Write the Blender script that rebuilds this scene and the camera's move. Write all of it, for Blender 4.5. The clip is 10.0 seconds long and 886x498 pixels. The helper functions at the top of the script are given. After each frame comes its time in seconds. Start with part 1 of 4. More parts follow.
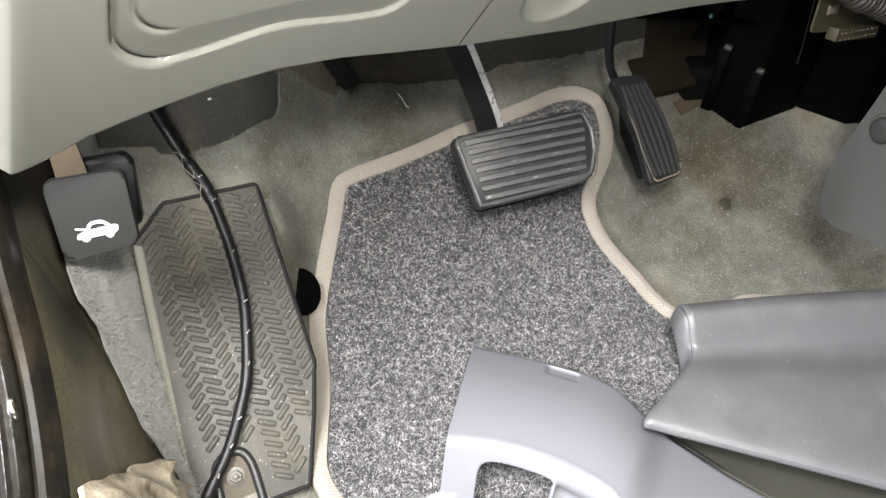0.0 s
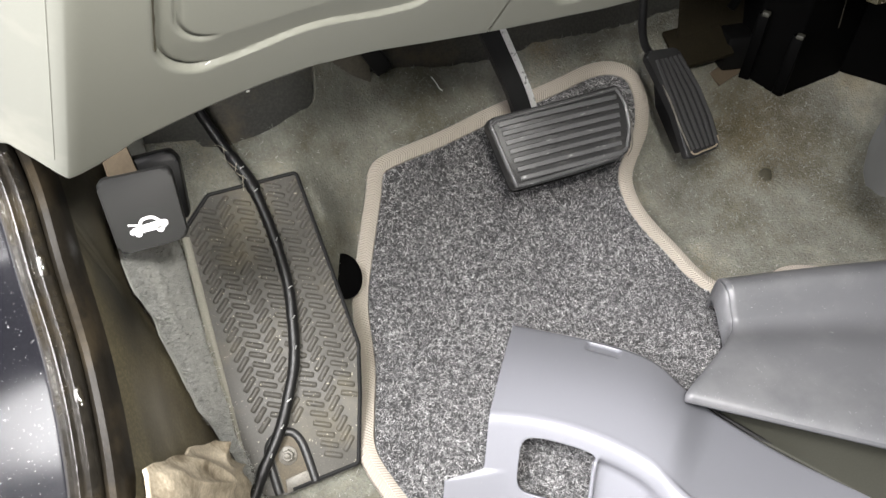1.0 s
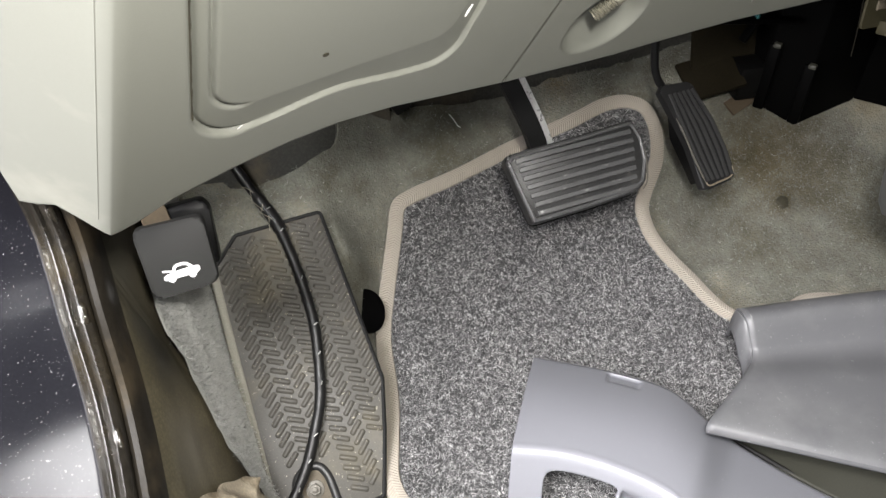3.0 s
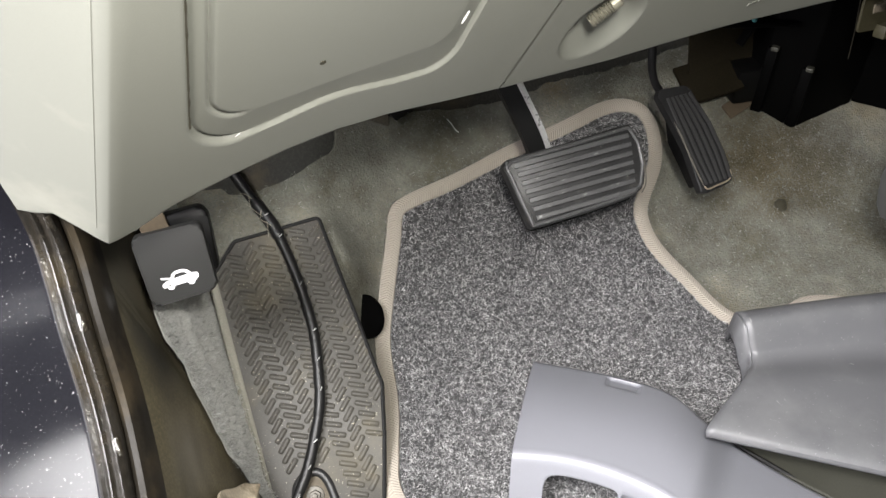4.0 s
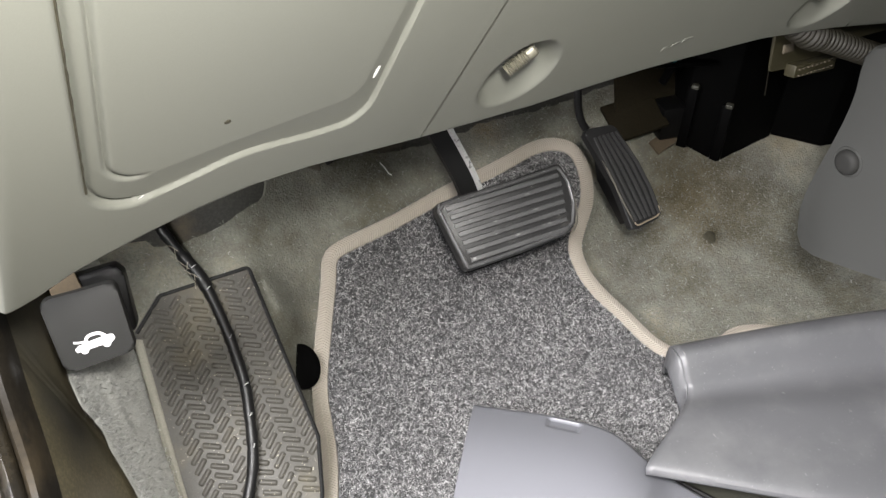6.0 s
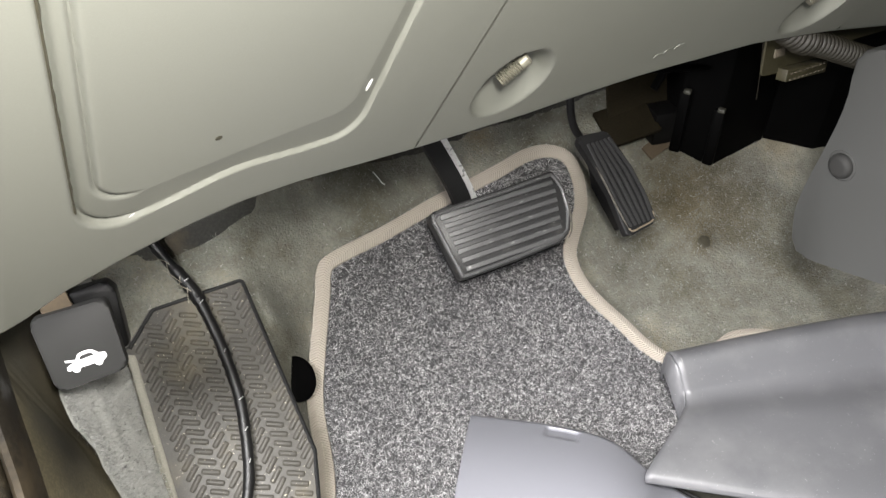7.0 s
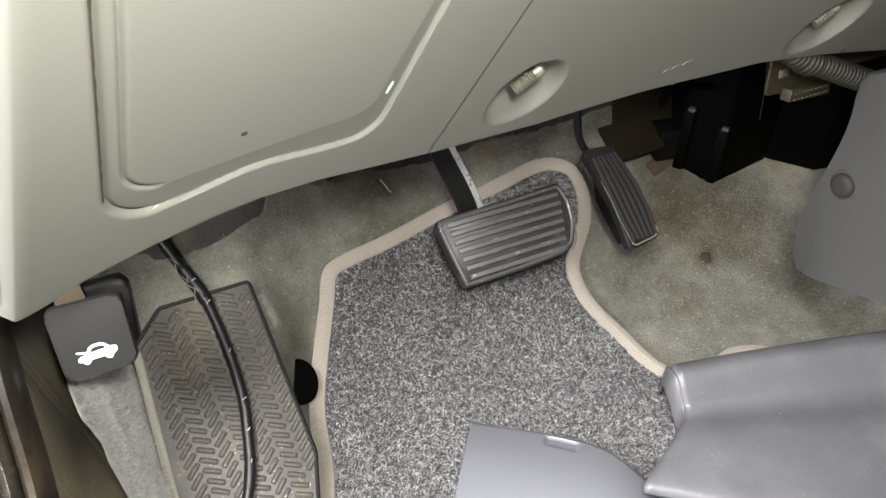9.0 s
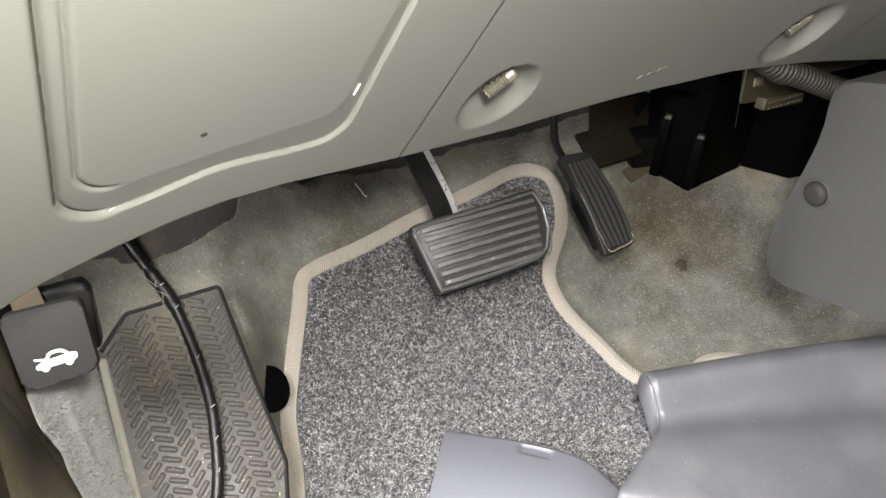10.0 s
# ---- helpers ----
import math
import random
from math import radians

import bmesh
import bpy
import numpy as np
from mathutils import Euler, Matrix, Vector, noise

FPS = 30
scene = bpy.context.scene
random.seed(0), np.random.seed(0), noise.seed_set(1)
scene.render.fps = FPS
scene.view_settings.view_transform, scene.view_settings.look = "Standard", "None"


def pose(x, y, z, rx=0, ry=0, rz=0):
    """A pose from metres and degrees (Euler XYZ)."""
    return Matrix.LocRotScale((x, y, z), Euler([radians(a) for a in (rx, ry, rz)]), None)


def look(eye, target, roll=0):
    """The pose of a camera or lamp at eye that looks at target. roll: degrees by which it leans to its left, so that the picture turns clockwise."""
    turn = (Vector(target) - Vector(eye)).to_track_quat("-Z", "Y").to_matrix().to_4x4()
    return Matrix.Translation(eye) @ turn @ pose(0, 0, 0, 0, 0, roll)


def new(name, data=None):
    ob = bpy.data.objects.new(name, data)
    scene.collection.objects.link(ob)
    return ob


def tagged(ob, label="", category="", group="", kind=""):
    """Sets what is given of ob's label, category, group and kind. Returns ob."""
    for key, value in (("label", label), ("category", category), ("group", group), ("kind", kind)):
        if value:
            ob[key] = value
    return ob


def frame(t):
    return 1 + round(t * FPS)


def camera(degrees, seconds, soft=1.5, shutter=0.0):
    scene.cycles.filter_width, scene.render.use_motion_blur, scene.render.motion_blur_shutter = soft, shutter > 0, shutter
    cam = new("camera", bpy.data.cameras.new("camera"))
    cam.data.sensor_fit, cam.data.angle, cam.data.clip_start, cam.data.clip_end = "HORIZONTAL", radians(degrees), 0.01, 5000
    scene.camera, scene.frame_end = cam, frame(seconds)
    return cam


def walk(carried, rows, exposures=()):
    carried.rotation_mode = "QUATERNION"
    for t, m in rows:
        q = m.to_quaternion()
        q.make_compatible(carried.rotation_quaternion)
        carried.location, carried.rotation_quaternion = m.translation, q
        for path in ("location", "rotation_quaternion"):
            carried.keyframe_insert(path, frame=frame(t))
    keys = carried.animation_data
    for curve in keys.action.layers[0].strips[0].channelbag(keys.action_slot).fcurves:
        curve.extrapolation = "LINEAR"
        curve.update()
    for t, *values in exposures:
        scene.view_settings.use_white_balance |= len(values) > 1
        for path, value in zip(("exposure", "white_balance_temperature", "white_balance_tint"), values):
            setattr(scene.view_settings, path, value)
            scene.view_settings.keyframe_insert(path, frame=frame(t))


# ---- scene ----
# Camera: hand-held phone in the driver's door, a small sway round one spot.
cam = camera(63.88, 10.0)
PATH = [  # seconds, x, y, z, yaw, pitch, roll
    (0, 0.0009, 0.0003, 0.5408, -22.88, -45.14, 3.23),
    (0.5, 0.0054, -0.0014, 0.5450, -20.38, -46.29, 0.30),
    (1, 0.0010, -0.0032, 0.5503, -18.33, -47.04, -1.85),
    (1.5, -0.0003, -0.0060, 0.5618, -16.69, -46.11, -3.45),
    (2, 0.0004, -0.0038, 0.5624, -16.61, -45.86, -3.77),
    (2.5, 0.0011, -0.0058, 0.5663, -16.17, -45.51, -4.30),
    (4, 0.0022, -0.0051, 0.5697, -16.13, -44.86, -4.73),
    (4.5, 0.0051, -0.0045, 0.5675, -16.67, -45.99, -4.62),
    (5, 0.0065, -0.0017, 0.5613, -18.12, -46.69, -3.53),
    (5.5, 0.0076, -0.0005, 0.5634, -18.96, -45.67, -3.10),
    (5.7, 0.0189, -0.0001, 0.5691, -20.70, -43.67, -2.96),
    (6.8, 0.0175, 0.0033, 0.5732, -22.88, -41.66, -2.63),
    (7, 0.0197, 0.0053, 0.5718, -22.76, -42.02, -3.07),
    (7.5, 0.0208, 0.0035, 0.5764, -22.37, -41.98, -3.83),
    (8, 0.0155, 0.0022, 0.5750, -21.72, -42.39, -3.83),
    (8.5, 0.0068, -0.0015, 0.5752, -20.61, -42.67, -3.83),
    (9, 0.0094, -0.0003, 0.5721, -23.08, -40.86, -1.22),
    (9.5, 0.0159, 0.0022, 0.5708, -24.68, -40.38, -0.16),
    (10, 0.0168, 0.0021, 0.5679, -25.09, -40.44, 0.45),
]
walk(cam, [(t, pose(x, y, z, 90 + pitch, 0, yaw) @ pose(0, 0, 0, 0, 0, roll)) for t, x, y, z, yaw, pitch, roll in PATH],
     exposures=[(0.0, 0.26), (1.0, 0.08), (2.5, -0.12), (5.0, -0.10), (5.7, -0.02), (7.0, 0.24), (8.0, 0.22), (9.0, 0.14), (9.5, 0.22), (10.0, 0.26)])

# ---- light ----
world = bpy.data.worlds.new("world")
scene.world = world
world.use_nodes = True
world.node_tree.nodes["Background"].inputs[0].default_value = (0.93, 0.97, 1.0, 1)
world.node_tree.nodes["Background"].inputs[1].default_value = 0.22

def lamp(name, kind, where, target, energy, colour, size):
    data = bpy.data.lights.new(name, kind)
    data.energy, data.color = energy, colour
    if kind == "AREA":
        data.shape, data.size = "DISK", size
    else:
        data.spot_size, data.spot_blend, data.shadow_soft_size = radians(140), 0.5, size
    ob = new(name, data)
    ob.matrix_world = look(where, target)
    return ob


lamp("phone_torch", "SPOT", (0.050, 0.000, 0.632), (0.16, 0.22, 0.0), 17.0, (1.0, 0.966, 0.912), 0.025)
lamp("garage_lamp", "AREA", (-0.46, -0.30, 1.70), (0.05, 0.2, 0.1), 108.0, (1.0, 0.985, 0.99), 0.70)
# Fill added from the open door's side to brighten the dash end cap.
lamp("doorway_lamp", "AREA", (-1.3, -0.1, 0.95), (-0.1, 0.25, 0.40), 95.0, (1.0, 0.97, 1.0), 1.2)
scene.view_settings.exposure = 0.0


# ---- materials ----
def material(name, colour, rough=0.5, metal=0.0, spread=0.25, coarse=14.0, fine=600.0, bump=0.15, stain=None, stain_at=(0.52, 0.7),
             coat=0.0, stain_scale=9.0, distance=0.0004, shine=0.5):
    """A surface with colour drift at two scales, an optional stain, uneven gloss and fine relief; scales are per metre."""
    m = bpy.data.materials.new(name)
    m.use_nodes = True
    nt = m.node_tree
    n, link = nt.nodes, nt.links.new
    b = n["Principled BSDF"]
    co = n.new("ShaderNodeTexCoord")

    def noisy(scale, detail, rough_=0.6):
        t = n.new("ShaderNodeTexNoise")
        t.inputs["Scale"].default_value, t.inputs["Detail"].default_value, t.inputs["Roughness"].default_value = scale, detail, rough_
        link(co.outputs["Object"], t.inputs["Vector"])
        return t

    big, small = noisy(coarse, 4), noisy(fine, 2)
    mix = n.new("ShaderNodeMix")
    mix.data_type = "RGBA"
    lo = tuple(c * (1 - spread) for c in colour)
    hi = tuple(min(1, c * (1 + spread)) for c in colour)
    mix.inputs[6].default_value, mix.inputs[7].default_value = (*lo, 1), (*hi, 1)
    add = n.new("ShaderNodeMath")
    add.operation = "MULTIPLY_ADD"
    add.inputs[1].default_value, add.inputs[2].default_value = 0.5, 0.0
    link(small.outputs["Fac"], add.inputs[0])
    add2 = n.new("ShaderNodeMath")
    add2.operation = "MULTIPLY_ADD"
    add2.inputs[1].default_value = 0.22
    link(big.outputs["Fac"], add2.inputs[0])
    link(add.outputs[0], add2.inputs[2])
    ramp = n.new("ShaderNodeMapRange")
    ramp.inputs[1].default_value, ramp.inputs[2].default_value = 0.3, 0.7
    link(add2.outputs[0], ramp.inputs[0])
    link(ramp.outputs[0], mix.inputs[0])
    out = mix.outputs[2]
    if stain:
        s = noisy(stain_scale, 6, 0.65)
        r = n.new("ShaderNodeMapRange")
        r.inputs[1].default_value, r.inputs[2].default_value = stain_at
        link(s.outputs["Fac"], r.inputs[0])
        mx = n.new("ShaderNodeMix")
        mx.data_type = "RGBA"
        link(r.outputs[0], mx.inputs[0])
        link(out, mx.inputs[6])
        mx.inputs[7].default_value = (*stain, 1)
        out = mx.outputs[2]
    link(out, b.inputs["Base Color"])
    rr = n.new("ShaderNodeMapRange")
    rr.inputs[3].default_value, rr.inputs[4].default_value = max(0.03, rough - 0.1), min(1, rough + 0.1)
    link(big.outputs["Fac"], rr.inputs[0])
    link(rr.outputs[0], b.inputs["Roughness"])
    b.inputs["Metallic"].default_value = metal
    b.inputs["Coat Weight"].default_value = coat
    b.inputs["Specular IOR Level"].default_value = shine
    b.inputs["Coat Roughness"].default_value = 0.08
    if bump:
        bp = n.new("ShaderNodeBump")
        bp.inputs["Strength"].default_value, bp.inputs["Distance"].default_value = bump, distance
        link(small.outputs["Fac"], bp.inputs["Height"])
        link(bp.outputs[0], b.inputs["Normal"])
    return m


def island_material(name, ramp, rough=0.9):
    """Fibres: each takes its own shade from the ramp."""
    m = bpy.data.materials.new(name)
    m.use_nodes = True
    n, link = m.node_tree.nodes, m.node_tree.links.new
    b, geo, cr = n["Principled BSDF"], n.new("ShaderNodeNewGeometry"), n.new("ShaderNodeValToRGB")
    while len(cr.color_ramp.elements) < len(ramp):
        cr.color_ramp.elements.new(0.5)
    for e, (p, c) in zip(cr.color_ramp.elements, ramp):
        e.position, e.color = p, (*c, 1)
    link(geo.outputs["Random Per Island"], cr.inputs[0])
    link(cr.outputs[0], b.inputs["Base Color"])
    b.inputs["Roughness"].default_value = rough
    b.inputs["Specular IOR Level"].default_value = 0.2
    return m


def woven_material(name, colour):
    """Braided edging: a herringbone weave laid along the strip's own length."""
    m = material(name, colour, 0.9, spread=0.18, coarse=25, fine=1500, bump=0.3, stain=(0.22, 0.19, 0.15), stain_at=(0.6, 0.8))
    n, link = m.node_tree.nodes, m.node_tree.links.new
    uv, sep = n.new("ShaderNodeUVMap"), n.new("ShaderNodeSeparateXYZ")
    link(uv.outputs[0], sep.inputs[0])

    def calc(op, a, b):
        k = n.new("ShaderNodeMath")
        k.operation = op
        for i, v in enumerate((a, b)):
            if isinstance(v, (int, float)):
                k.inputs[i].default_value = v
            else:
                link(v, k.inputs[i])
        return k.outputs[0]

    fold = calc("ABSOLUTE", calc("SUBTRACT", sep.outputs[1], 0.555), 0.0)
    wave = calc("SINE", calc("MULTIPLY", calc("ADD", sep.outputs[0], calc("MULTIPLY", fold, 0.016)), 2 * math.pi / 0.0025), 0.0)
    tone = n.new("ShaderNodeMapRange")
    tone.inputs[1].default_value, tone.inputs[2].default_value, tone.inputs[3].default_value, tone.inputs[4].default_value = -1, 1, 0.90, 1.05
    link(wave, tone.inputs[0])
    mul = n.new("ShaderNodeMix")
    mul.data_type, mul.blend_type = "RGBA", "MULTIPLY"
    mul.inputs[0].default_value = 1.0
    link(n["Principled BSDF"].inputs["Base Color"].links[0].from_socket, mul.inputs[6])
    link(tone.outputs[0], mul.inputs[7])
    link(mul.outputs[2], n["Principled BSDF"].inputs["Base Color"])
    bp = n.new("ShaderNodeBump")
    bp.inputs["Strength"].default_value, bp.inputs["Distance"].default_value = 0.6, 0.0006
    link(wave, bp.inputs["Height"])
    old = [k for k in n if k.bl_idname == "ShaderNodeBump" and k != bp][0]
    link(old.outputs[0], bp.inputs["Normal"])
    link(bp.outputs[0], n["Principled BSDF"].inputs["Normal"])
    return m


def blotch(m, scale, span, low, high):
    """Broad uneven patches: the base colour times a factor that drifts from low to high."""
    n, link = m.node_tree.nodes, m.node_tree.links.new
    b = n["Principled BSDF"]
    under = b.inputs["Base Color"].links[0].from_socket
    co, t, r, mx = n.new("ShaderNodeTexCoord"), n.new("ShaderNodeTexNoise"), n.new("ShaderNodeMapRange"), n.new("ShaderNodeMix")
    t.inputs["Scale"].default_value, t.inputs["Detail"].default_value, t.inputs["Roughness"].default_value = scale, 5, 0.6
    link(co.outputs["Object"], t.inputs["Vector"])
    r.inputs[1].default_value, r.inputs[2].default_value = span
    link(t.outputs["Fac"], r.inputs[0])
    link(r.outputs[0], mx.inputs[0])
    mx.data_type = "RGBA"
    mx.inputs[6].default_value, mx.inputs[7].default_value = (*low, 1), (*high, 1)
    mul = n.new("ShaderNodeMix")
    mul.data_type, mul.blend_type = "RGBA", "MULTIPLY"
    mul.inputs[0].default_value = 1.0
    link(under, mul.inputs[6])
    link(mx.outputs[2], mul.inputs[7])
    link(mul.outputs[2], b.inputs["Base Color"])
    return m


def specks(m, scale, span, colour, stretch=(1, 1, 1)):
    """Scattered dust: small bright grains on the surface."""
    n, link = m.node_tree.nodes, m.node_tree.links.new
    b = n["Principled BSDF"]
    under = b.inputs["Base Color"].links[0].from_socket
    co, mp, t, r, mx = (n.new(k) for k in ("ShaderNodeTexCoord", "ShaderNodeMapping", "ShaderNodeTexNoise", "ShaderNodeMapRange", "ShaderNodeMix"))
    mp.inputs["Scale"].default_value = stretch
    t.inputs["Scale"].default_value, t.inputs["Detail"].default_value = scale, 2
    link(co.outputs["Object"], mp.inputs["Vector"])
    link(mp.outputs[0], t.inputs["Vector"])
    r.inputs[1].default_value, r.inputs[2].default_value = span
    link(t.outputs["Fac"], r.inputs[0])
    mx.data_type = "RGBA"
    link(r.outputs[0], mx.inputs[0])
    link(under, mx.inputs[6])
    mx.inputs[7].default_value = (*colour, 1)
    link(mx.outputs[2], b.inputs["Base Color"])
    return m


def add_patches(m, spots, colour, cover):
    """Patches of colour round given places, ground-in dirt among them, with a ragged outline."""
    n, link = m.node_tree.nodes, m.node_tree.links.new
    b = n["Principled BSDF"]
    under = b.inputs["Base Color"].links[0].from_socket
    co, jag = n.new("ShaderNodeTexCoord"), n.new("ShaderNodeTexNoise")
    jag.inputs["Scale"].default_value, jag.inputs["Detail"].default_value = 18, 5
    link(co.outputs["Object"], jag.inputs["Vector"])
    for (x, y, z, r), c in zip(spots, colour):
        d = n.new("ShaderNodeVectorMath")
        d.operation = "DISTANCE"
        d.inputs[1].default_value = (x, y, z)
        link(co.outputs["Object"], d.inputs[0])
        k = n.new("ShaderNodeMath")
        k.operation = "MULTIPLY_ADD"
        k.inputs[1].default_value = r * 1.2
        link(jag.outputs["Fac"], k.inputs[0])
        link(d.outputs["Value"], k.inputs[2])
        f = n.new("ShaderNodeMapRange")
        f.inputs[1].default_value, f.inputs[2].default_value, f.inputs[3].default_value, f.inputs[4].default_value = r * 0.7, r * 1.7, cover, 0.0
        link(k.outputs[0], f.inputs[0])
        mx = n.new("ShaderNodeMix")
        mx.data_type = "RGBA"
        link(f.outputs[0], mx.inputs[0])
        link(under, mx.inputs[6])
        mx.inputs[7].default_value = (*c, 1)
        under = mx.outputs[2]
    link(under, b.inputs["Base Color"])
    return m


CARPET = material("grey_felt_carpet", (0.185, 0.188, 0.166), 0.95, spread=0.24, coarse=16, fine=420, bump=0.8, stain=(0.16, 0.135, 0.085), stain_at=(0.5, 0.78), distance=0.002)
# First patch: darker brown carpet by the heater box.
add_patches(CARPET, [(0.56, 0.51, 0.09, 0.10), (0.315, 0.588, 0.146, 0.024), (0.52, 0.47, 0.06, 0.075), (0.40, 0.43, 0.04, 0.05), (0.513, 0.43, 0.035, 0.012)], [(0.085, 0.077, 0.056), (0.20, 0.17, 0.11), (0.13, 0.108, 0.06), (0.085, 0.083, 0.07), (0.09, 0.07, 0.04)], 0.75)
blotch(CARPET, 9, (0.38, 0.62), (0.60, 0.57, 0.48), (1.14, 1.14, 1.14))
blotch(CARPET, 45, (0.36, 0.64), (0.80, 0.785, 0.74), (1.12, 1.12, 1.12))
FELT = material("light_grey_felt", (0.74, 0.745, 0.71), 0.95, spread=0.18, coarse=40, fine=700, bump=0.35, distance=0.001)
MAT_BASE = material("charcoal_mat_backing", (0.05, 0.05, 0.051), 0.95, spread=0.6, coarse=120, fine=500, bump=0.9, distance=0.002)
PILE = island_material("mat_fibres", [(0.0, (0.034, 0.034, 0.035)), (0.35, (0.092, 0.091, 0.093)), (0.7, (0.215, 0.213, 0.213)), (1.0, (0.48, 0.475, 0.47))])
CARPET_PILE = island_material("carpet_fibres", [(0.0, (0.095, 0.096, 0.085)), (0.5, (0.140, 0.142, 0.127)), (0.9, (0.178, 0.179, 0.162)), (1.0, (0.32, 0.32, 0.30))])
FELT_PILE = island_material("felt_fibres", [(0.0, (0.40, 0.405, 0.38)), (0.6, (0.60, 0.605, 0.58)), (1.0, (0.78, 0.78, 0.76))])
BINDING = woven_material("beige_woven_edging", (0.39, 0.350, 0.298))
DASH = material("light_grey_dash_plastic", (0.160, 0.163, 0.141), 0.42, spread=0.05, coarse=6, fine=1800, bump=0.10, stain=(0.33, 0.32, 0.27), stain_at=(0.58, 0.85), stain_scale=5, distance=0.0002)
TRIM_LIGHT = material("blue_grey_trim_plastic", (0.180, 0.183, 0.203), 0.36, spread=0.06, coarse=8, fine=1800, bump=0.10, distance=0.0002)
TRIM_DARK = material("dark_grey_trim_plastic", (0.088, 0.089, 0.094), 0.42, spread=0.10, coarse=18, fine=1500, bump=0.15, stain=(0.15, 0.15, 0.152), stain_at=(0.45, 0.9), stain_scale=12, distance=0.0003)
CONSOLE = material("charcoal_console_plastic", (0.035, 0.036, 0.034), 0.58, spread=0.08, coarse=10, fine=1600, bump=0.15, distance=0.0003)
RUBBER = material("worn_black_rubber", (0.020, 0.020, 0.020), 0.40, spread=0.3, coarse=35, fine=900, bump=0.2, stain=(0.11, 0.105, 0.095), stain_at=(0.6, 0.85), stain_scale=40)
REST = material("dusty_black_footrest_rubber", (0.060, 0.056, 0.047), 0.6, spread=0.3, coarse=22, fine=900, bump=0.25, stain=(0.11, 0.095, 0.06), stain_at=(0.5, 0.85), stain_scale=16)
REST_EDGE = material("scuffed_footrest_edge", (0.27, 0.26, 0.215), 0.7, spread=0.3, coarse=50, fine=900, bump=0.3)
BLACK = material("black_moulded_plastic", (0.004, 0.004, 0.004), 0.32, spread=0.3, coarse=30, fine=900, bump=0.15, shine=0.14)
GAS_PAD = material("black_pedal_rubber", (0.010, 0.010, 0.010), 0.5, spread=0.3, coarse=40, fine=900, bump=0.2, shine=0.3)
PAD_RIB = material("black_pedal_rib", (0.030, 0.030, 0.030), 0.32, spread=0.3, coarse=60, fine=900, bump=0.2)
GILT = material("copper_bright_wear", (0.40, 0.33, 0.24), 0.4, metal=0.5, spread=0.4, coarse=120, fine=900, bump=0.2)
ARM = material("mottled_bright_steel", (0.5, 0.5, 0.49), 0.35, metal=0.25, spread=0.3, coarse=160, fine=900, bump=0.6, stain=(0.1, 0.1, 0.1), stain_at=(0.58, 0.64), stain_scale=160)
# Base and shine below plain black plastic: under-dash shade put into the colour.
HEATER = material("shaded_black_plastic", (0.0018, 0.0018, 0.0018), 0.5, spread=0.4, coarse=30, fine=900, bump=0.2, shine=0.03)
LEVER = material("black_satin_lever", (0.020, 0.020, 0.019), 0.65, shine=0.2, spread=0.08, coarse=20, fine=2000, bump=0.12, distance=0.0002)
WHITE = material("white_print", (0.8, 0.8, 0.78), 0.5, spread=0.03, bump=0)
PAINT = material("black_car_paint", (0.008, 0.008, 0.010), 0.17, spread=0.2, coarse=30, fine=700, bump=0.02, coat=0.0, shine=0.13, stain=(0.45, 0.45, 0.45), stain_at=(0.655, 0.705), stain_scale=800)
SEAL = material("glossy_black_rubber_seal", (0.016, 0.014, 0.011), 0.2, shine=0.4, spread=0.5, coarse=60, fine=260, bump=0.4, distance=0.0005, stain=(0.032, 0.025, 0.014), stain_at=(0.5, 0.8), stain_scale=25, coat=0.05)
GLOSS = material("wet_black_rubber", (0.018, 0.015, 0.010), 0.1, spread=0.4, coarse=80, fine=380, bump=0.9, distance=0.0012, coat=0.5)
FLANGE = material("brown_black_flange", (0.017, 0.0145, 0.011), 0.34, spread=0.4, coarse=40, fine=600, bump=0.2, stain=(0.040, 0.031, 0.019), stain_at=(0.5, 0.75), stain_scale=30, coat=0.0, shine=0.12)
BARE = material("dirty_bare_metal", (0.165, 0.146, 0.092), 0.5, spread=0.5, coarse=14, fine=500, bump=0.3, stain=(0.05, 0.043, 0.030), stain_at=(0.48, 0.66), stain_scale=9)
blotch(BARE, 9, (0.36, 0.62), (0.7, 0.7, 0.7), (1.25, 1.2, 1.1))
# Grey patch low down, near-black one above it, dark olive one at the lever.
add_patches(BARE, [(-0.094, 0.272, 0.168, 0.034), (-0.098, 0.326, 0.205, 0.046), (-0.102, 0.350, 0.255, 0.045)], [(0.14, 0.127, 0.10), (0.013, 0.012, 0.009), (0.042, 0.041, 0.032)], 0.9)
CRUMPLE = material("tan_crumpled_deadening", (0.66, 0.57, 0.43), 0.6, spread=0.35, coarse=30, fine=500, bump=0.4, stain=(0.13, 0.10, 0.06), stain_at=(0.48, 0.66), stain_scale=26)
FIREWALL = material("dark_dusty_firewall", (0.042, 0.041, 0.033), 0.85, spread=0.5, coarse=12, fine=400, bump=0.4, stain=(0.07, 0.055, 0.033), stain_at=(0.55, 0.75), stain_scale=14)
TAPE = material("black_cloth_tape", (0.009, 0.009, 0.009), 0.4, shine=0.3, spread=0.4, coarse=90, fine=900, bump=0.35)
STEEL = material("worn_bright_steel", (0.5, 0.5, 0.49), 0.45, metal=0.3, spread=0.35, coarse=120, fine=1500, bump=0.5)
BRASS = material("dull_zinc_steel", (0.22, 0.21, 0.165), 0.42, metal=0.5, spread=0.2, coarse=100, fine=900, bump=0.2)
# Board, bracket and hose: base colours darkened for the shade behind the dash.
CARD = material("shaded_brown_board", (0.013, 0.0105, 0.0055), 0.9, shine=0.08, spread=0.35, coarse=30, fine=500, bump=0.3)
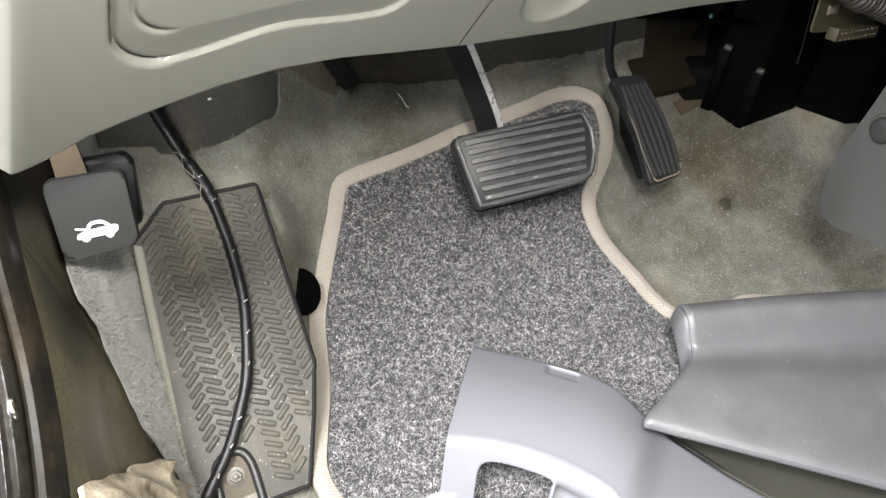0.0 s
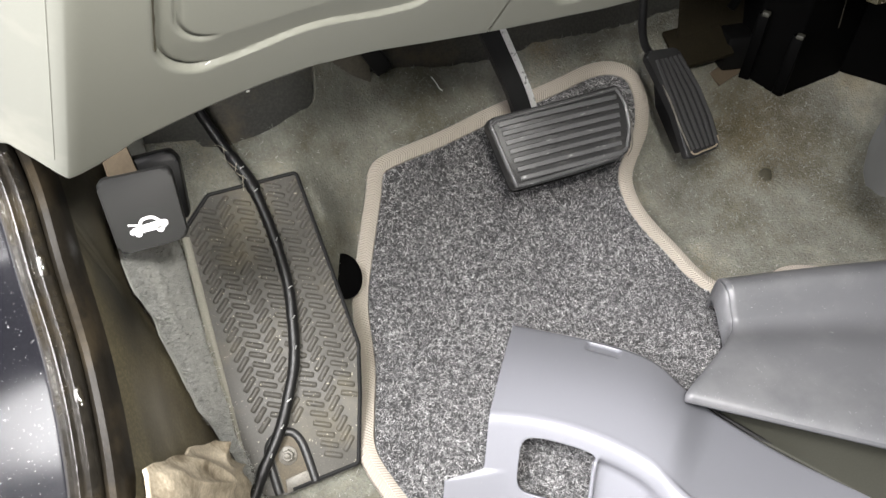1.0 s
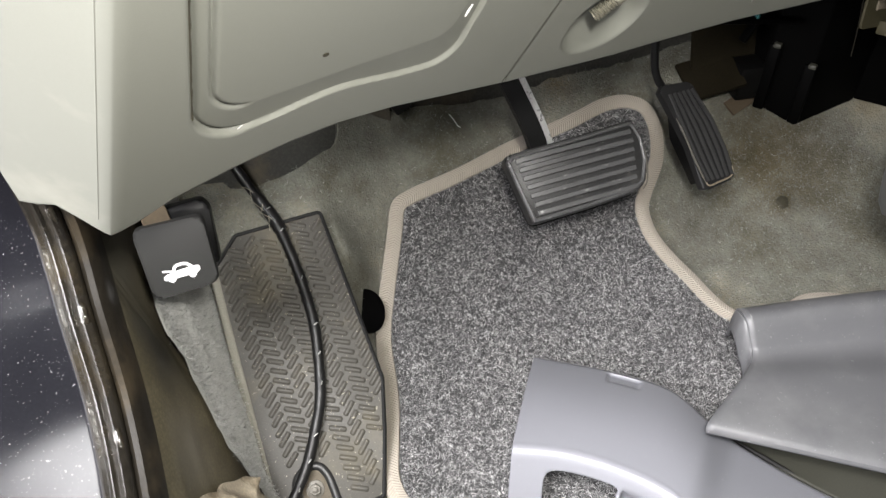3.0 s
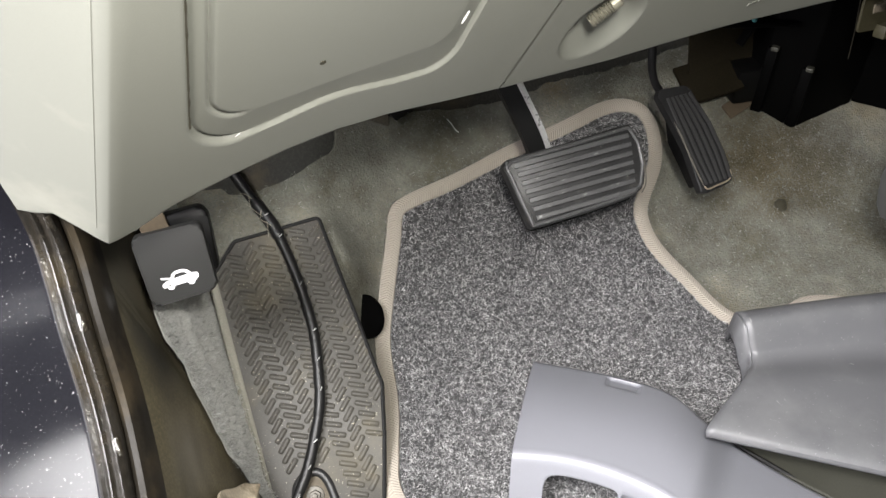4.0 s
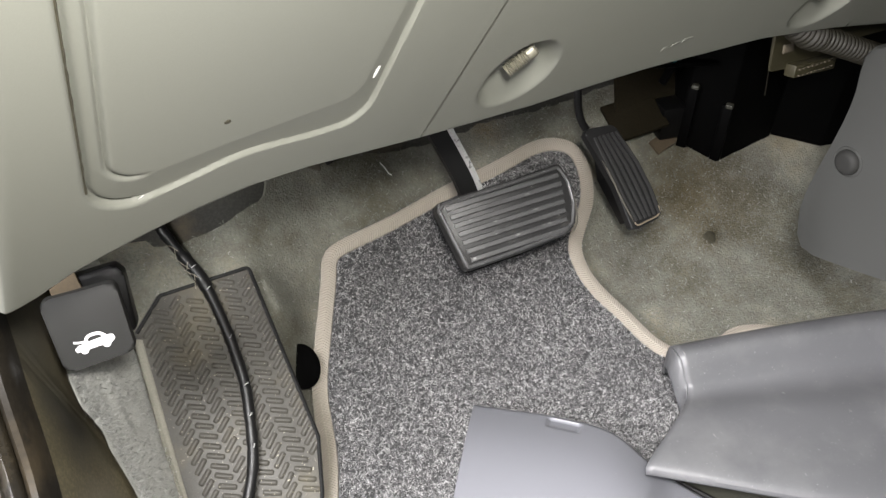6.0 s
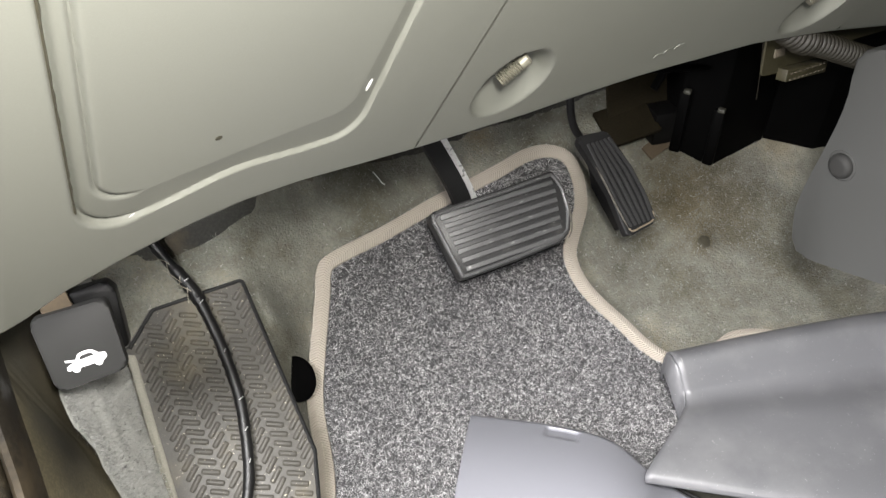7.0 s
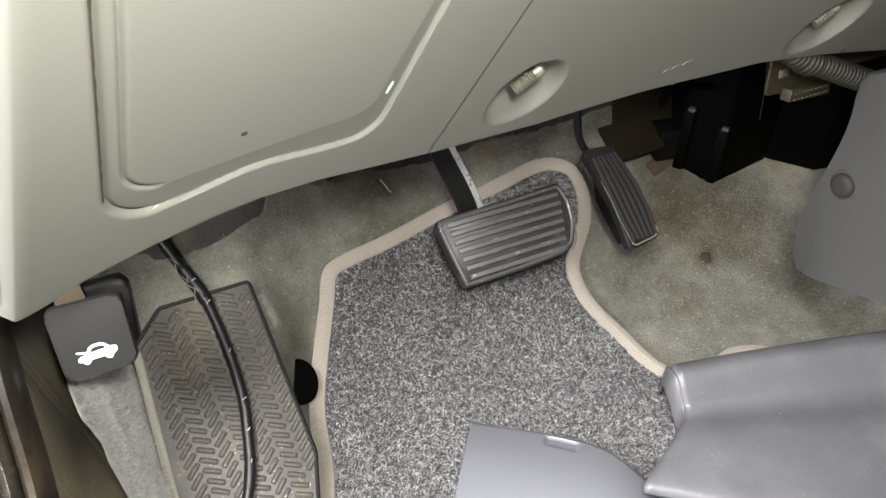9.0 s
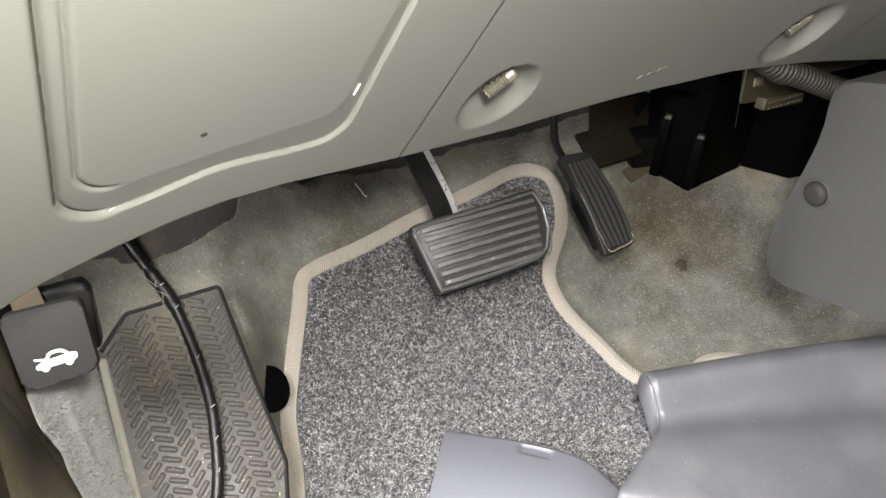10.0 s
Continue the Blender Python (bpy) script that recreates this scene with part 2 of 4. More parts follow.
TAN = material("tan_fibre_board", (0.075, 0.055, 0.032), 0.85, spread=0.2, coarse=50, fine=500, bump=0.2)
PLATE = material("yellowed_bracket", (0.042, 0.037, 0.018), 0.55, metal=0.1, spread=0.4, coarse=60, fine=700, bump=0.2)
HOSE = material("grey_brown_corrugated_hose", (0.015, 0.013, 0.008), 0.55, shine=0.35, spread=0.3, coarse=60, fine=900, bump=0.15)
GROUND = material("grey_concrete", (0.3, 0.3, 0.29), 0.9, spread=0.2, coarse=3, fine=90, bump=0.2)
CABIN = material("grey_headliner", (0.4, 0.4, 0.38), 0.95, spread=0.08, coarse=10, fine=500, bump=0.2)
THREAD = material("pale_thread", (0.5, 0.46, 0.38), 0.8, bump=0)
# Olive base darkened for the shade under the trim strip.
OLIVE = material("shaded_olive_plastic", (0.030, 0.030, 0.022), 0.6, spread=0.25, coarse=20, fine=700, bump=0.2)
# Scuffed, and lighter than the pad: rib sheen put into the colour.
RIB = material("scuffed_sheen_rib", (0.085, 0.085, 0.085), 0.36, spread=0.3, coarse=60, fine=900, bump=0.2)
DULL = material("dull_dirty_steel", (0.13, 0.12, 0.10), 0.5, metal=0.3, spread=0.4, coarse=80, fine=900, bump=0.3)
MATT = material("matt_black_steel", (0.006, 0.006, 0.006), 0.6, spread=0.3, coarse=60, fine=900, bump=0.2, shine=0.25)
SHRED = material("shiny_tape_shred", (0.34, 0.32, 0.26), 0.15, spread=0.5, coarse=90, fine=900, bump=0.1, coat=1.0)
DARK_GRIME = material("dark_olive_grime", (0.045, 0.04, 0.022), 0.8, spread=0.5, coarse=60, fine=900, bump=0.1)
GRIME = material("brown_grime", (0.12, 0.10, 0.07), 0.8, spread=0.4, coarse=100, fine=900, bump=0.1)


specks(TRIM_DARK, 700, (0.72, 0.76), (0.28, 0.28, 0.28))
specks(TRIM_DARK, 330, (0.74, 0.78), (0.22, 0.22, 0.22), (1, 0.25, 1))
specks(TRIM_LIGHT, 600, (0.75, 0.79), (0.32, 0.32, 0.33))
specks(REST, 500, (0.68, 0.72), (0.3, 0.28, 0.22))
specks(CARPET, 600, (0.74, 0.79), (0.36, 0.36, 0.33))
blotch(PILE, 14, (0.34, 0.66), (0.84, 0.84, 0.845), (1.09, 1.09, 1.09))
blotch(PILE, 170, (0.38, 0.62), (0.70, 0.70, 0.71), (1.36, 1.36, 1.36))
specks(RIB, 260, (0.66, 0.74), (0.24, 0.24, 0.235), (0.35, 1, 1))
specks(RUBBER, 420, (0.74, 0.79), (0.4, 0.4, 0.38))

# ---- building helpers ----
def thing(name, label, category, group="", kind=""):
    """An Empty that carries the parts of one thing."""
    return tagged(new(name), label, category, group, kind)


def part(name, bm, mat, parent=None, label="", smooth=True, kind=""):
    me = bpy.data.meshes.new(name)
    if isinstance(bm, bmesh.types.BMesh):
        bmesh.ops.recalc_face_normals(bm, faces=bm.faces)
        bm.to_mesh(me)
        bm.free()
    else:
        verts, faces = bm
        me.from_pydata([tuple(v) for v in verts], [], faces)
    for p in me.polygons:
        p.use_smooth = smooth
    if smooth:
        me.set_sharp_from_angle(angle=radians(38))
    me.materials.append(mat)
    ob = new(name, me)
    ob.parent = parent
    return tagged(ob, label, kind=kind)


def step(a, b, x):
    k = np.clip((x - a) / (b - a), 0, 1)
    return k * k * (3 - 2 * k)


def grid(f, nu, nv, skip=None):
    """Vertices and faces of the sheet f(u, v), u and v from 0 to 1."""
    verts = [f(i / nu, j / nv) for j in range(nv + 1) for i in range(nu + 1)]
    faces = [(j * (nu + 1) + i, j * (nu + 1) + i + 1, (j + 1) * (nu + 1) + i + 1, (j + 1) * (nu + 1) + i)
             for j in range(nv) for i in range(nu) if not (skip and skip((i + 0.5) / nu, (j + 0.5) / nv))]
    return verts, faces


def solid(ob, thickness, offset=-1.0, bevel=0.0):
    m = ob.modifiers.new("thickness", "SOLIDIFY")
    m.thickness, m.offset = thickness, offset
    if bevel:
        b = ob.modifiers.new("edge", "BEVEL")
        b.width, b.segments, b.limit_method, b.angle_limit = bevel, 2, "ANGLE", radians(50)
    return ob


def spline(points, n, closed=False):
    """n points evenly along a Catmull-Rom curve through points."""
    p = np.array(points, float)
    k = len(p)
    fine = []
    for i in range(k if closed else k - 1):
        a, b, c, d = (p[(i + o) % k] if closed else p[min(max(i + o, 0), k - 1)] for o in (-1, 0, 1, 2))
        for t in np.linspace(0, 1, 24, endpoint=False):
            fine.append(0.5 * (2 * b + (c - a) * t + (2 * a - 5 * b + 4 * c - d) * t * t + (3 * b - a - 3 * c + d) * t**3))
    fine.append(p[0] if closed else p[-1])
    fine = np.array(fine)
    s = np.r_[0, np.cumsum(np.linalg.norm(np.diff(fine, axis=0), axis=1))]
    at = np.linspace(0, s[-1], n, endpoint=not closed)
    return np.stack([np.interp(at, s, fine[:, i]) for i in range(p.shape[1])], 1)


def sweep(path, ring, ups=None, closed=False, caps=True):
    """A tube along path (n x 3); ring(i) gives the outline as (side, up) pairs. UV: metres along, share round."""
    path = np.array(path, float)
    n = len(path)
    tang = np.roll(path, -1, 0) - np.roll(path, 1, 0) if closed else np.gradient(path, axis=0)
    tang /= np.linalg.norm(tang, axis=1)[:, None]
    s = np.r_[0, np.cumsum(np.linalg.norm(np.diff(path, axis=0), axis=1))]
    bm = bmesh.new()
    layer = bm.loops.layers.uv.new("UVMap")
    rings = []
    for i in range(n):
        up = np.array(ups[i] if ups is not None else (0, 0, 1), float)
        side = np.cross(tang[i], up)
        side /= np.linalg.norm(side)
        up = np.cross(side, tang[i])
        rings.append([bm.verts.new(path[i] + side * a + up * b) for a, b in ring(i)])
    k = len(rings[0])
    for i in range(n if closed else n - 1):
        j = (i + 1) % n
        for a in range(k):
            b = (a + 1) % k
            f = bm.faces.new((rings[i][a], rings[i][b], rings[j][b], rings[j][a]))
            s1 = s[j] if j else s[-1] + np.linalg.norm(path[0] - path[-1])
            for lp, (u, v) in zip(f.loops, ((s[i], a / k), (s[i], (a + 1) / k), (s1, (a + 1) / k), (s1, a / k))):
                lp[layer].uv = (u, v)
    if caps and not closed:
        bm.faces.new(rings[0])
        bm.faces.new(rings[-1])
    return bm


def circle(r, k=12, squash=1.0):
    return [(r * math.cos(2 * math.pi * a / k), squash * r * math.sin(2 * math.pi * a / k)) for a in range(k)]


def rounded(corners, radius, k=5):
    """A polygon's outline with rounded corners; radius one number or one for each corner."""
    out = []
    n = len(corners)
    for i, c in enumerate(corners):
        r = radius[i] if isinstance(radius, (list, tuple)) else radius
        c = np.array(c, float)
        a, b = np.array(corners[i - 1]) - c, np.array(corners[(i + 1) % n]) - c
        la, lb = np.linalg.norm(a), np.linalg.norm(b)
        half = math.acos(np.clip(a @ b / la / lb, -0.9999, 0.9999)) / 2
        d = min(r / math.tan(half), la * 0.49, lb * 0.49)
        p0, p1 = c + a / la * d, c + b / lb * d
        for t in np.linspace(0, 1, k):
            out.append((1 - t) ** 2 * p0 + 2 * t * (1 - t) * c + t * t * p1)
    return out


def slab(outline, m, low, high, bevel=0.0, seg=2, draft=0.0):
    """An upright prism over outline (u, v) in the frame m, from low to high along its normal; top edge bevelled."""
    bm = bmesh.new()
    c = np.mean(outline, axis=0)
    bottom = [bm.verts.new((*(np.array(p) + (np.array(p) - c) * draft), low)) for p in outline]
    top = [bm.verts.new((*p, high)) for p in outline]
    cap = bm.faces.new(top)
    bm.faces.new(bottom[::-1])
    for i in range(len(top)):
        j = (i + 1) % len(top)
        bm.faces.new((bottom[i], bottom[j], top[j], top[i]))
    if bevel:
        bmesh.ops.bevel(bm, geom=list(cap.edges), offset=bevel, segments=seg, profile=0.5, affect="EDGES")
    bmesh.ops.transform(bm, matrix=m, verts=bm.verts)
    return bm


def box(size, m, bevel=0.0, seg=2):
    bm = bmesh.new()
    bmesh.ops.create_cube(bm, size=1.0, matrix=Matrix.Diagonal((*size, 1)))
    if bevel:
        bmesh.ops.bevel(bm, geom=list(bm.edges), offset=bevel, segments=seg, profile=0.5, affect="EDGES")
    bmesh.ops.transform(bm, matrix=m, verts=bm.verts)
    return bm


def tilted(x, y, z, slope, turn=0.0):
    """A frame on a slope: u to the right, v up the slope, w out of it."""
    return pose(x, y, z, slope, 0, turn)


def inside(p, poly):
    x, y = p
    hit = False
    for i in range(len(poly)):
        (x0, y0), (x1, y1) = poly[i - 1], poly[i]
        if (y0 > y) != (y1 > y) and x < (x1 - x0) * (y - y0) / (y1 - y0) + x0:
            hit = not hit
    return hit


def edge_distance(px, pz, poly):
    """Signed distance to a convex polygon listed anticlockwise: below zero inside."""
    best = -1e9
    outside = 1e9
    for i in range(len(poly)):
        (x0, z0), (x1, z1) = poly[i - 1], poly[i]
        dx, dz = x1 - x0, z1 - z0
        ln = math.hypot(dx, dz)
        best = max(best, ((px - x0) * dz - (pz - z0) * dx) / ln)
        t = min(max(((px - x0) * dx + (pz - z0) * dz) / ln / ln, 0), 1)
        outside = min(outside, math.hypot(px - x0 - t * dx, pz - z0 - t * dz))
    return best if best < 0 else outside


def tuft(name, places, normals, length, width, mat, parent, lift=0.5, seed=1):
    """Many short fibres, each a bent strip of its own."""
    rng = np.random.default_rng(seed)
    n = len(places)
    d = rng.normal(size=(n, 3))
    d -= (d * normals).sum(1)[:, None] * normals
    d /= np.linalg.norm(d, axis=1)[:, None]
    side = np.cross(normals, d)
    ln = length * rng.uniform(0.5, 1.3, (n, 1))
    w = width * rng.uniform(0.6, 1.4, (n, 1)) / 2
    up = normals * ln * lift * rng.uniform(0.1, 1.0, (n, 1))
    bend = side * ln * rng.uniform(-0.3, 0.3, (n, 1))
    v = np.stack([places - side * w, places + side * w, places + d * ln * 0.55 + up + bend + side * w, places + d * ln * 0.55 + up + bend - side * w,
                  places + d * ln + up * 0.7 + side * w * 0.5, places + d * ln + up * 0.7 - side * w * 0.5], 1).reshape(-1, 3)
    base = np.arange(n)[:, None] * 6
    f = np.concatenate([base + [0, 1, 2, 3], base + [3, 2, 4, 5]], 1).reshape(-1, 4)
    me = bpy.data.meshes.new(name)
    me.vertices.add(len(v))
    me.vertices.foreach_set("co", v.ravel())
    me.loops.add(f.size)
    me.loops.foreach_set("vertex_index", f.ravel())
    me.polygons.add(len(f))
    me.polygons.foreach_set("loop_start", np.arange(len(f)) * 4)
    me.update(calc_edges=True)
    me.materials.append(mat)
    ob = new(name, me)
    ob.parent = parent
    return tagged(ob, kind="stuff")


# ---- floor, walls ----
def toe(y):
    """Height of the carpet under the pedals: flat, then a smooth rise to the toe board."""
    y1 = 0.312 + 0.75 / 4.4
    return np.where(y < 0.312, 0, np.where(y < y1, 2.2 * (np.minimum(y, y1) - 0.312) ** 2, 2.2 * (y1 - 0.312) ** 2 + 0.75 * (y - y1)))


def mat_left(y):
    return np.interp(y, (0.24, 0.31, 0.36, 0.417, 0.457, 0.499, 0.53, 0.62), (0.02, 0.026, 0.04, 0.051, 0.069, 0.092, 0.115, 0.15))


def carpet_z(x, y):
    """The carpet: toe board, the ramp that carries the footrest, and the tunnel."""
    right = toe(y)
    left = np.maximum(right, 0.040 + 0.62 * (y - 0.33))
    w = 1 - step(mat_left(y) - 0.028 - 0.06 * step(0.45, 0.53, y), mat_left(y) + 0.004, x)
    z = right * (1 - w) + left * w
    z = z - 0.030 * (1 - step(-0.078, -0.068, x)) * (1 - step(0.44, 0.475, y))
    return z + 0.30 * step(0.60, 0.80, x) * (1 - step(0.30, 0.40, y)) + 0.006 * np.exp(-((x - 0.513) ** 2 + (y - 0.43) ** 2) / 0.02**2)


def carpet_end(x):
    return np.interp(x, (-0.10, -0.045, -0.04, -0.023, 0.013, 0.029, 0.047, 0.060, 0.067, 0.071, 0.074, 0.085, 0.16, 0.21, 0.34, 0.41, 0.6), (0.540, 0.536, 0.530, 0.526, 0.527, 0.530, 0.540, 0.549, 0.557, 0.566, 0.585, 0.600, 0.598, 0.592, 0.594, 0.596, 0.60)) + 0.0015 * math.sin(43 * x) + 0.003 * noise.noise((x * 60, 0, 9)) * (x > 0.08)


def floor_sheet(u, v):
    x = -0.10 + 0.95 * u + 1.1 * max(0, (u - 0.75) / 0.25) ** 2
    y = -1.53 + (carpet_end(x) + 1.53) * (1 - (1 - v) ** 1.7)
    wob = 0.0022 * noise.noise((x * 22, y * 22, 0)) + 0.001 * noise.noise((x * 70, y * 70, 3))
    return x, y, float(carpet_z(x, y)) + wob


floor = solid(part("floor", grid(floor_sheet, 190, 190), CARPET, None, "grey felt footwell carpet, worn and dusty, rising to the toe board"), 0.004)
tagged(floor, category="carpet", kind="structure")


def wall_sheet(u, v):
    x = -0.12 + 2.07 * u
    y = 0.40 + 0.34 * v
    z = float(carpet_z(x, min(y, 0.64))) - 0.009 + 2.2 * max(0, y - 0.60) * (1 + 2.2 * max(0, y - 0.60) / 0.1)
    return x, y, z + 0.004 * noise.noise((x * 18, y * 30, 8))


firewall = solid(part("wall_front", grid(wall_sheet, 160, 60), FIREWALL, None, "dark dusty firewall sheet behind the pedals"), 0.004)
tagged(firewall, category="wall", kind="structure")

SILL = [(-0.8, 0.190), (-0.2, 0.192), (0.05, 0.195), (0.15, 0.200), (0.215, 0.214), (0.262, 0.238), (0.298, 0.274), (0.330, 0.305), (0.342, 0.335), (0.35, 0.40), (0.356, 0.56)]
sill = spline(SILL, 120)


def sill_z(y):
    return float(np.interp(y, [p[0] for p in SILL[:9]], [p[1] for p in SILL[:9]]))


def kick_x(z):
    return -0.105 + (0.25 - z) * 0.136


def kick_sheet(u, v):
    y = -0.7 + 1.36 * u
    top = sill_z(y) - 0.006 if y < 0.336 else sill_z(0.336) + min(1, (y - 0.336) / 0.01) * 0.2
    z = -0.01 + (top + 0.01) * v
    dent = 0.004 * noise.noise((y * 14, z * 14, 5)) + 0.0012 * noise.noise((y * 60, z * 60, 2))
    return kick_x(z) + dent * (1 - step(0.9, 1.0, v)) - 0.004 * step(0.85, 1.0, v), y, z


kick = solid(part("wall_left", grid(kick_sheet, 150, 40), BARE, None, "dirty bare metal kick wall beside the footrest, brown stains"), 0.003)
tagged(kick, category="wall", kind="structure")


def side_frames(path, off):
    return [(off, y, z) for y, z in path]


# painted sill and jamb outside the seal
def jamb_sheet(u, v):
    i = u * (len(sill) - 1)
    y = np.interp(i, range(len(sill)), sill[:, 0])
    z = np.interp(i, range(len(sill)), sill[:, 1])
    d = 0.26 * v
    t = np.interp(i + 0.5, range(len(sill)), sill[:, 0]) - y, np.interp(i + 0.5, range(len(sill)), sill[:, 1]) - z
    ln = math.hypot(*t) or 1
    nrm = (t[1] / ln, -t[0] / ln) if ln else (0, -1)
    drop = 0.004 + 0.008 * step(0, 0.009, d) + 0.02 * max(0, d - 0.07) + 0.006 * step(0.066, 0.072, d)
    return -0.126 - d, y + nrm[0] * drop, z + nrm[1] * drop


jamb = solid(part("door_sill", grid(jamb_sheet, 119, 120), PAINT, None, "glossy black painted door sill and jamb, dusty"), 0.003)
tagged(jamb, category="door sill", kind="structure")

ups = [(1, 0, 0)] * len(sill)


def seal_ring(i):
    """Seal with three beads and hollows between them; side is across the sill's face."""
    pinch = 1 + 0.05 * noise.noise((i * 0.5, 0, 0))
    return [(a * pinch, b) for a, b in ((-0.004, -0.013), (0.003, -0.0135), (0.0055, -0.0115), (0.0050, -0.0095), (0.0070, -0.0080), (0.0080, -0.0060), (0.0066, -0.0042), (0.0085, -0.0025), (0.0100, 0.0000), (0.0085, 0.0026), (0.0055, 0.0040), (-0.004, 0.0045))]


seal = thing("weatherstrip", "glossy black rubber door seal with brown dirt, along the sill", "door seal")
part("seal_body", sweep(side_frames(sill, -0.117), lambda i: [(-a, b) for a, b in seal_ring(i)], ups), SEAL, seal)


def flange_ring(i):
    """A broad soft lip, over the flange and down on the cabin side."""
    k = 0.0012 * noise.noise((i * 0.16, 4, 0)) + 0.004 * noise.noise((i * 0.45, 8, 0)) * float(step(66, 56, i))
    return [(0.0040, 0.0030), (0.0072, 0.0055 + k * 0.4), (0.0068, 0.0085 + k), (0.0030, 0.0112 + k), (-0.0035, 0.0128 + k), (-0.0115, 0.0138 + k * 0.5), (-0.0120, 0.0122 + k * 0.5), (-0.0035, 0.0108), (0.0015, 0.0088)]


part("seal_lip", sweep(side_frames(sill, -0.1155), lambda i: [(-a, b) for a, b in flange_ring(i)], ups), FLANGE, seal, "brown-black pinch flange lip")
# Glossy blocks added where the seal glints, to catch the lamps.
for k, i in enumerate((57, 64, 72, 80, 88, 94, 99)):
    y, z = sill[i]
    ty, tz = sill[i + 1] - sill[i]
    m = Matrix.Translation((-0.1165, y, z)) @ pose(0, 0, 0, math.degrees(math.atan2(tz, ty)))
    part("clip", box((0.005, 0.013, 0.008), m @ pose(0, 0, 0.0060), 0.0022, 3), GLOSS, seal)

# cabin shell and ground outside
cabin = part("ceiling", box((2.2, 2.4, 0.03), pose(0.95, -0.4, 1.15)), CABIN, None, "grey cloth headliner of the cabin", False)
tagged(cabin, category="ceiling", kind="structure")
rear = part("wall_back", box((2.2, 0.04, 1.3), pose(0.95, -1.55, 0.5)), CABIN, None, "plain grey rear cabin wall", False)
tagged(rear, category="wall", kind="structure")
far = part("wall_right", box((0.04, 2.4, 1.4), pose(1.95, -0.4, 0.45)), CABIN, None, "plain grey far side of the cabin", False)
tagged(far, category="wall", kind="structure")
ground = part("ground", box((16, 16, 0.05), pose(0, 0, -0.42)), GROUND, None, "grey concrete floor outside the car", False)
tagged(ground, category="ground", kind="structure")

# ---- loose felt on the kick wall, crumpled sheet ----
FELT_EDGE = ((0.0, 0.018, 0.069, 0.126, 0.171, 0.211, 0.23), (0.268, 0.276, 0.290, 0.298, 0.325, 0.338, 0.36))


def felt_sheet(u, v):
    z = -0.005 + 0.235 * v
    y0 = float(np.interp(z, *FELT_EDGE)) + 0.004 * noise.noise((z * 90, 0, 0))
    y = y0 + (0.60 - y0) * u
    return kick_x(z) + 0.007 + 0.002 * noise.noise((y * 40, z * 40, 1)), y, z


felt = thing("felt_liner", "light grey felt carpet edge turned up against the kick wall, frayed", "felt liner")
solid(part("liner", grid(felt_sheet, 70, 50), FELT, felt), 0.0022).modifiers[0].use_rim = False
rng = np.random.default_rng(4)
zz, uu = rng.uniform(0, 1, 15000), rng.uniform(0, 1, 15000) ** 1.7 * 0.6
tuft("felt_nap", np.array([felt_sheet(a, b) for a, b in zip(uu, zz)]), np.tile((1.0, 0, 0.1), (15000, 1)), 0.004, 0.00038, FELT_PILE, felt, 0.8, 5)
zz, uu = rng.uniform(0, 1, 2600), rng.uniform(-0.014, 0.03, 2600)
tuft("edge_fray", np.array([felt_sheet(a, b) for a, b in zip(uu, zz)]), np.tile((1.0, 0, 0.1), (2600, 1)), 0.009, 0.00035, FELT_PILE, felt, 0.6, 8)


def crumple_sheet(u, v):
    y = 0.06 + 0.222 * u
    top = 0.212 - 0.115 * max(0, (u - 0.66) / 0.34) + 0.006 * noise.noise((u * 14, 0, 3))
    top = min(top, sill_z(y) - 0.002)
    z = top * v
    fold = 0.007 * abs(noise.noise((y * 16 + z * 7, z * 9 - y * 4, 4))) + 0.0016 * noise.noise((y * 120 + z * 30, z * 18, 6))
    crease = (1 - abs(noise.noise((y * 42 + z * 16, z * 11, 12)))) ** 6
    fold += 0.0065 * crease * float(step(0.45, 0.8, u)) + 0.002 * crease
    return kick_x(z) + 0.004 + fold * (1 - 0.7 * step(0.9, 1, v)), y, z


crumple = tagged(solid(part("sound_deadening_sheet", grid(crumple_sheet, 150, 90), CRUMPLE), 0.002), "crumpled tan sound-deadening sheet on the kick wall", "insulation sheet")


# ---- lower dash panels ----
def dash_y(x, z):
    return 0.2805 + 0.19 * (x - 0.056) - 0.6 * (z - 0.384) - 0.25 * (x - 0.12) ** 2


EDGE_X = (-0.16, -0.100, -0.092, -0.084, -0.076, -0.062, -0.045, -0.013, 0.012, 0.038, 0.067, 0.099, 0.139, 0.176, 0.22, 0.268, 0.317, 0.376, 0.434, 0.522, 0.645, 0.8)
EDGE_Z = (0.372, 0.372, 0.374, 0.365, 0.3545, 0.358, 0.365, 0.3705, 0.373, 0.373, 0.368, 0.359, 0.349, 0.342, 0.335, 0.332, 0.329, 0.323, 0.319, 0.304, 0.279, 0.25)
TOP_Z = 0.60
LID = [(-0.0268, 0.3970), (0.0968, 0.3902), (0.1360, 0.53), (0.0048, 0.53)]
LID_IN = [(-0.0152, 0.4135), (0.0915, 0.4115), (0.1318, 0.53), (0.0118, 0.53)]
POCKETS = [(0.1945, 0.3755, 0.0265), (0.475, 0.346, 0.030)]


def shrink(poly, r):
    """A convex polygon listed anticlockwise, each side moved in by r."""
    lines = []
    for i in range(len(poly)):
        (x0, z0), (x1, z1) = poly[i - 1], poly[i]
        ln = math.hypot(x1 - x0, z1 - z0)
        a, b = (z1 - z0) / ln, -(x1 - x0) / ln
        lines.append((a, b, a * x0 + b * z0 - r))
    out = []
    for i in range(len(poly)):
        (a, b, c), (d, e, f) = lines[i], lines[(i + 1) % len(poly)]
        k = a * e - b * d
        out.append(((c * e - b * f) / k, (a * f - c * d) / k))
    return out


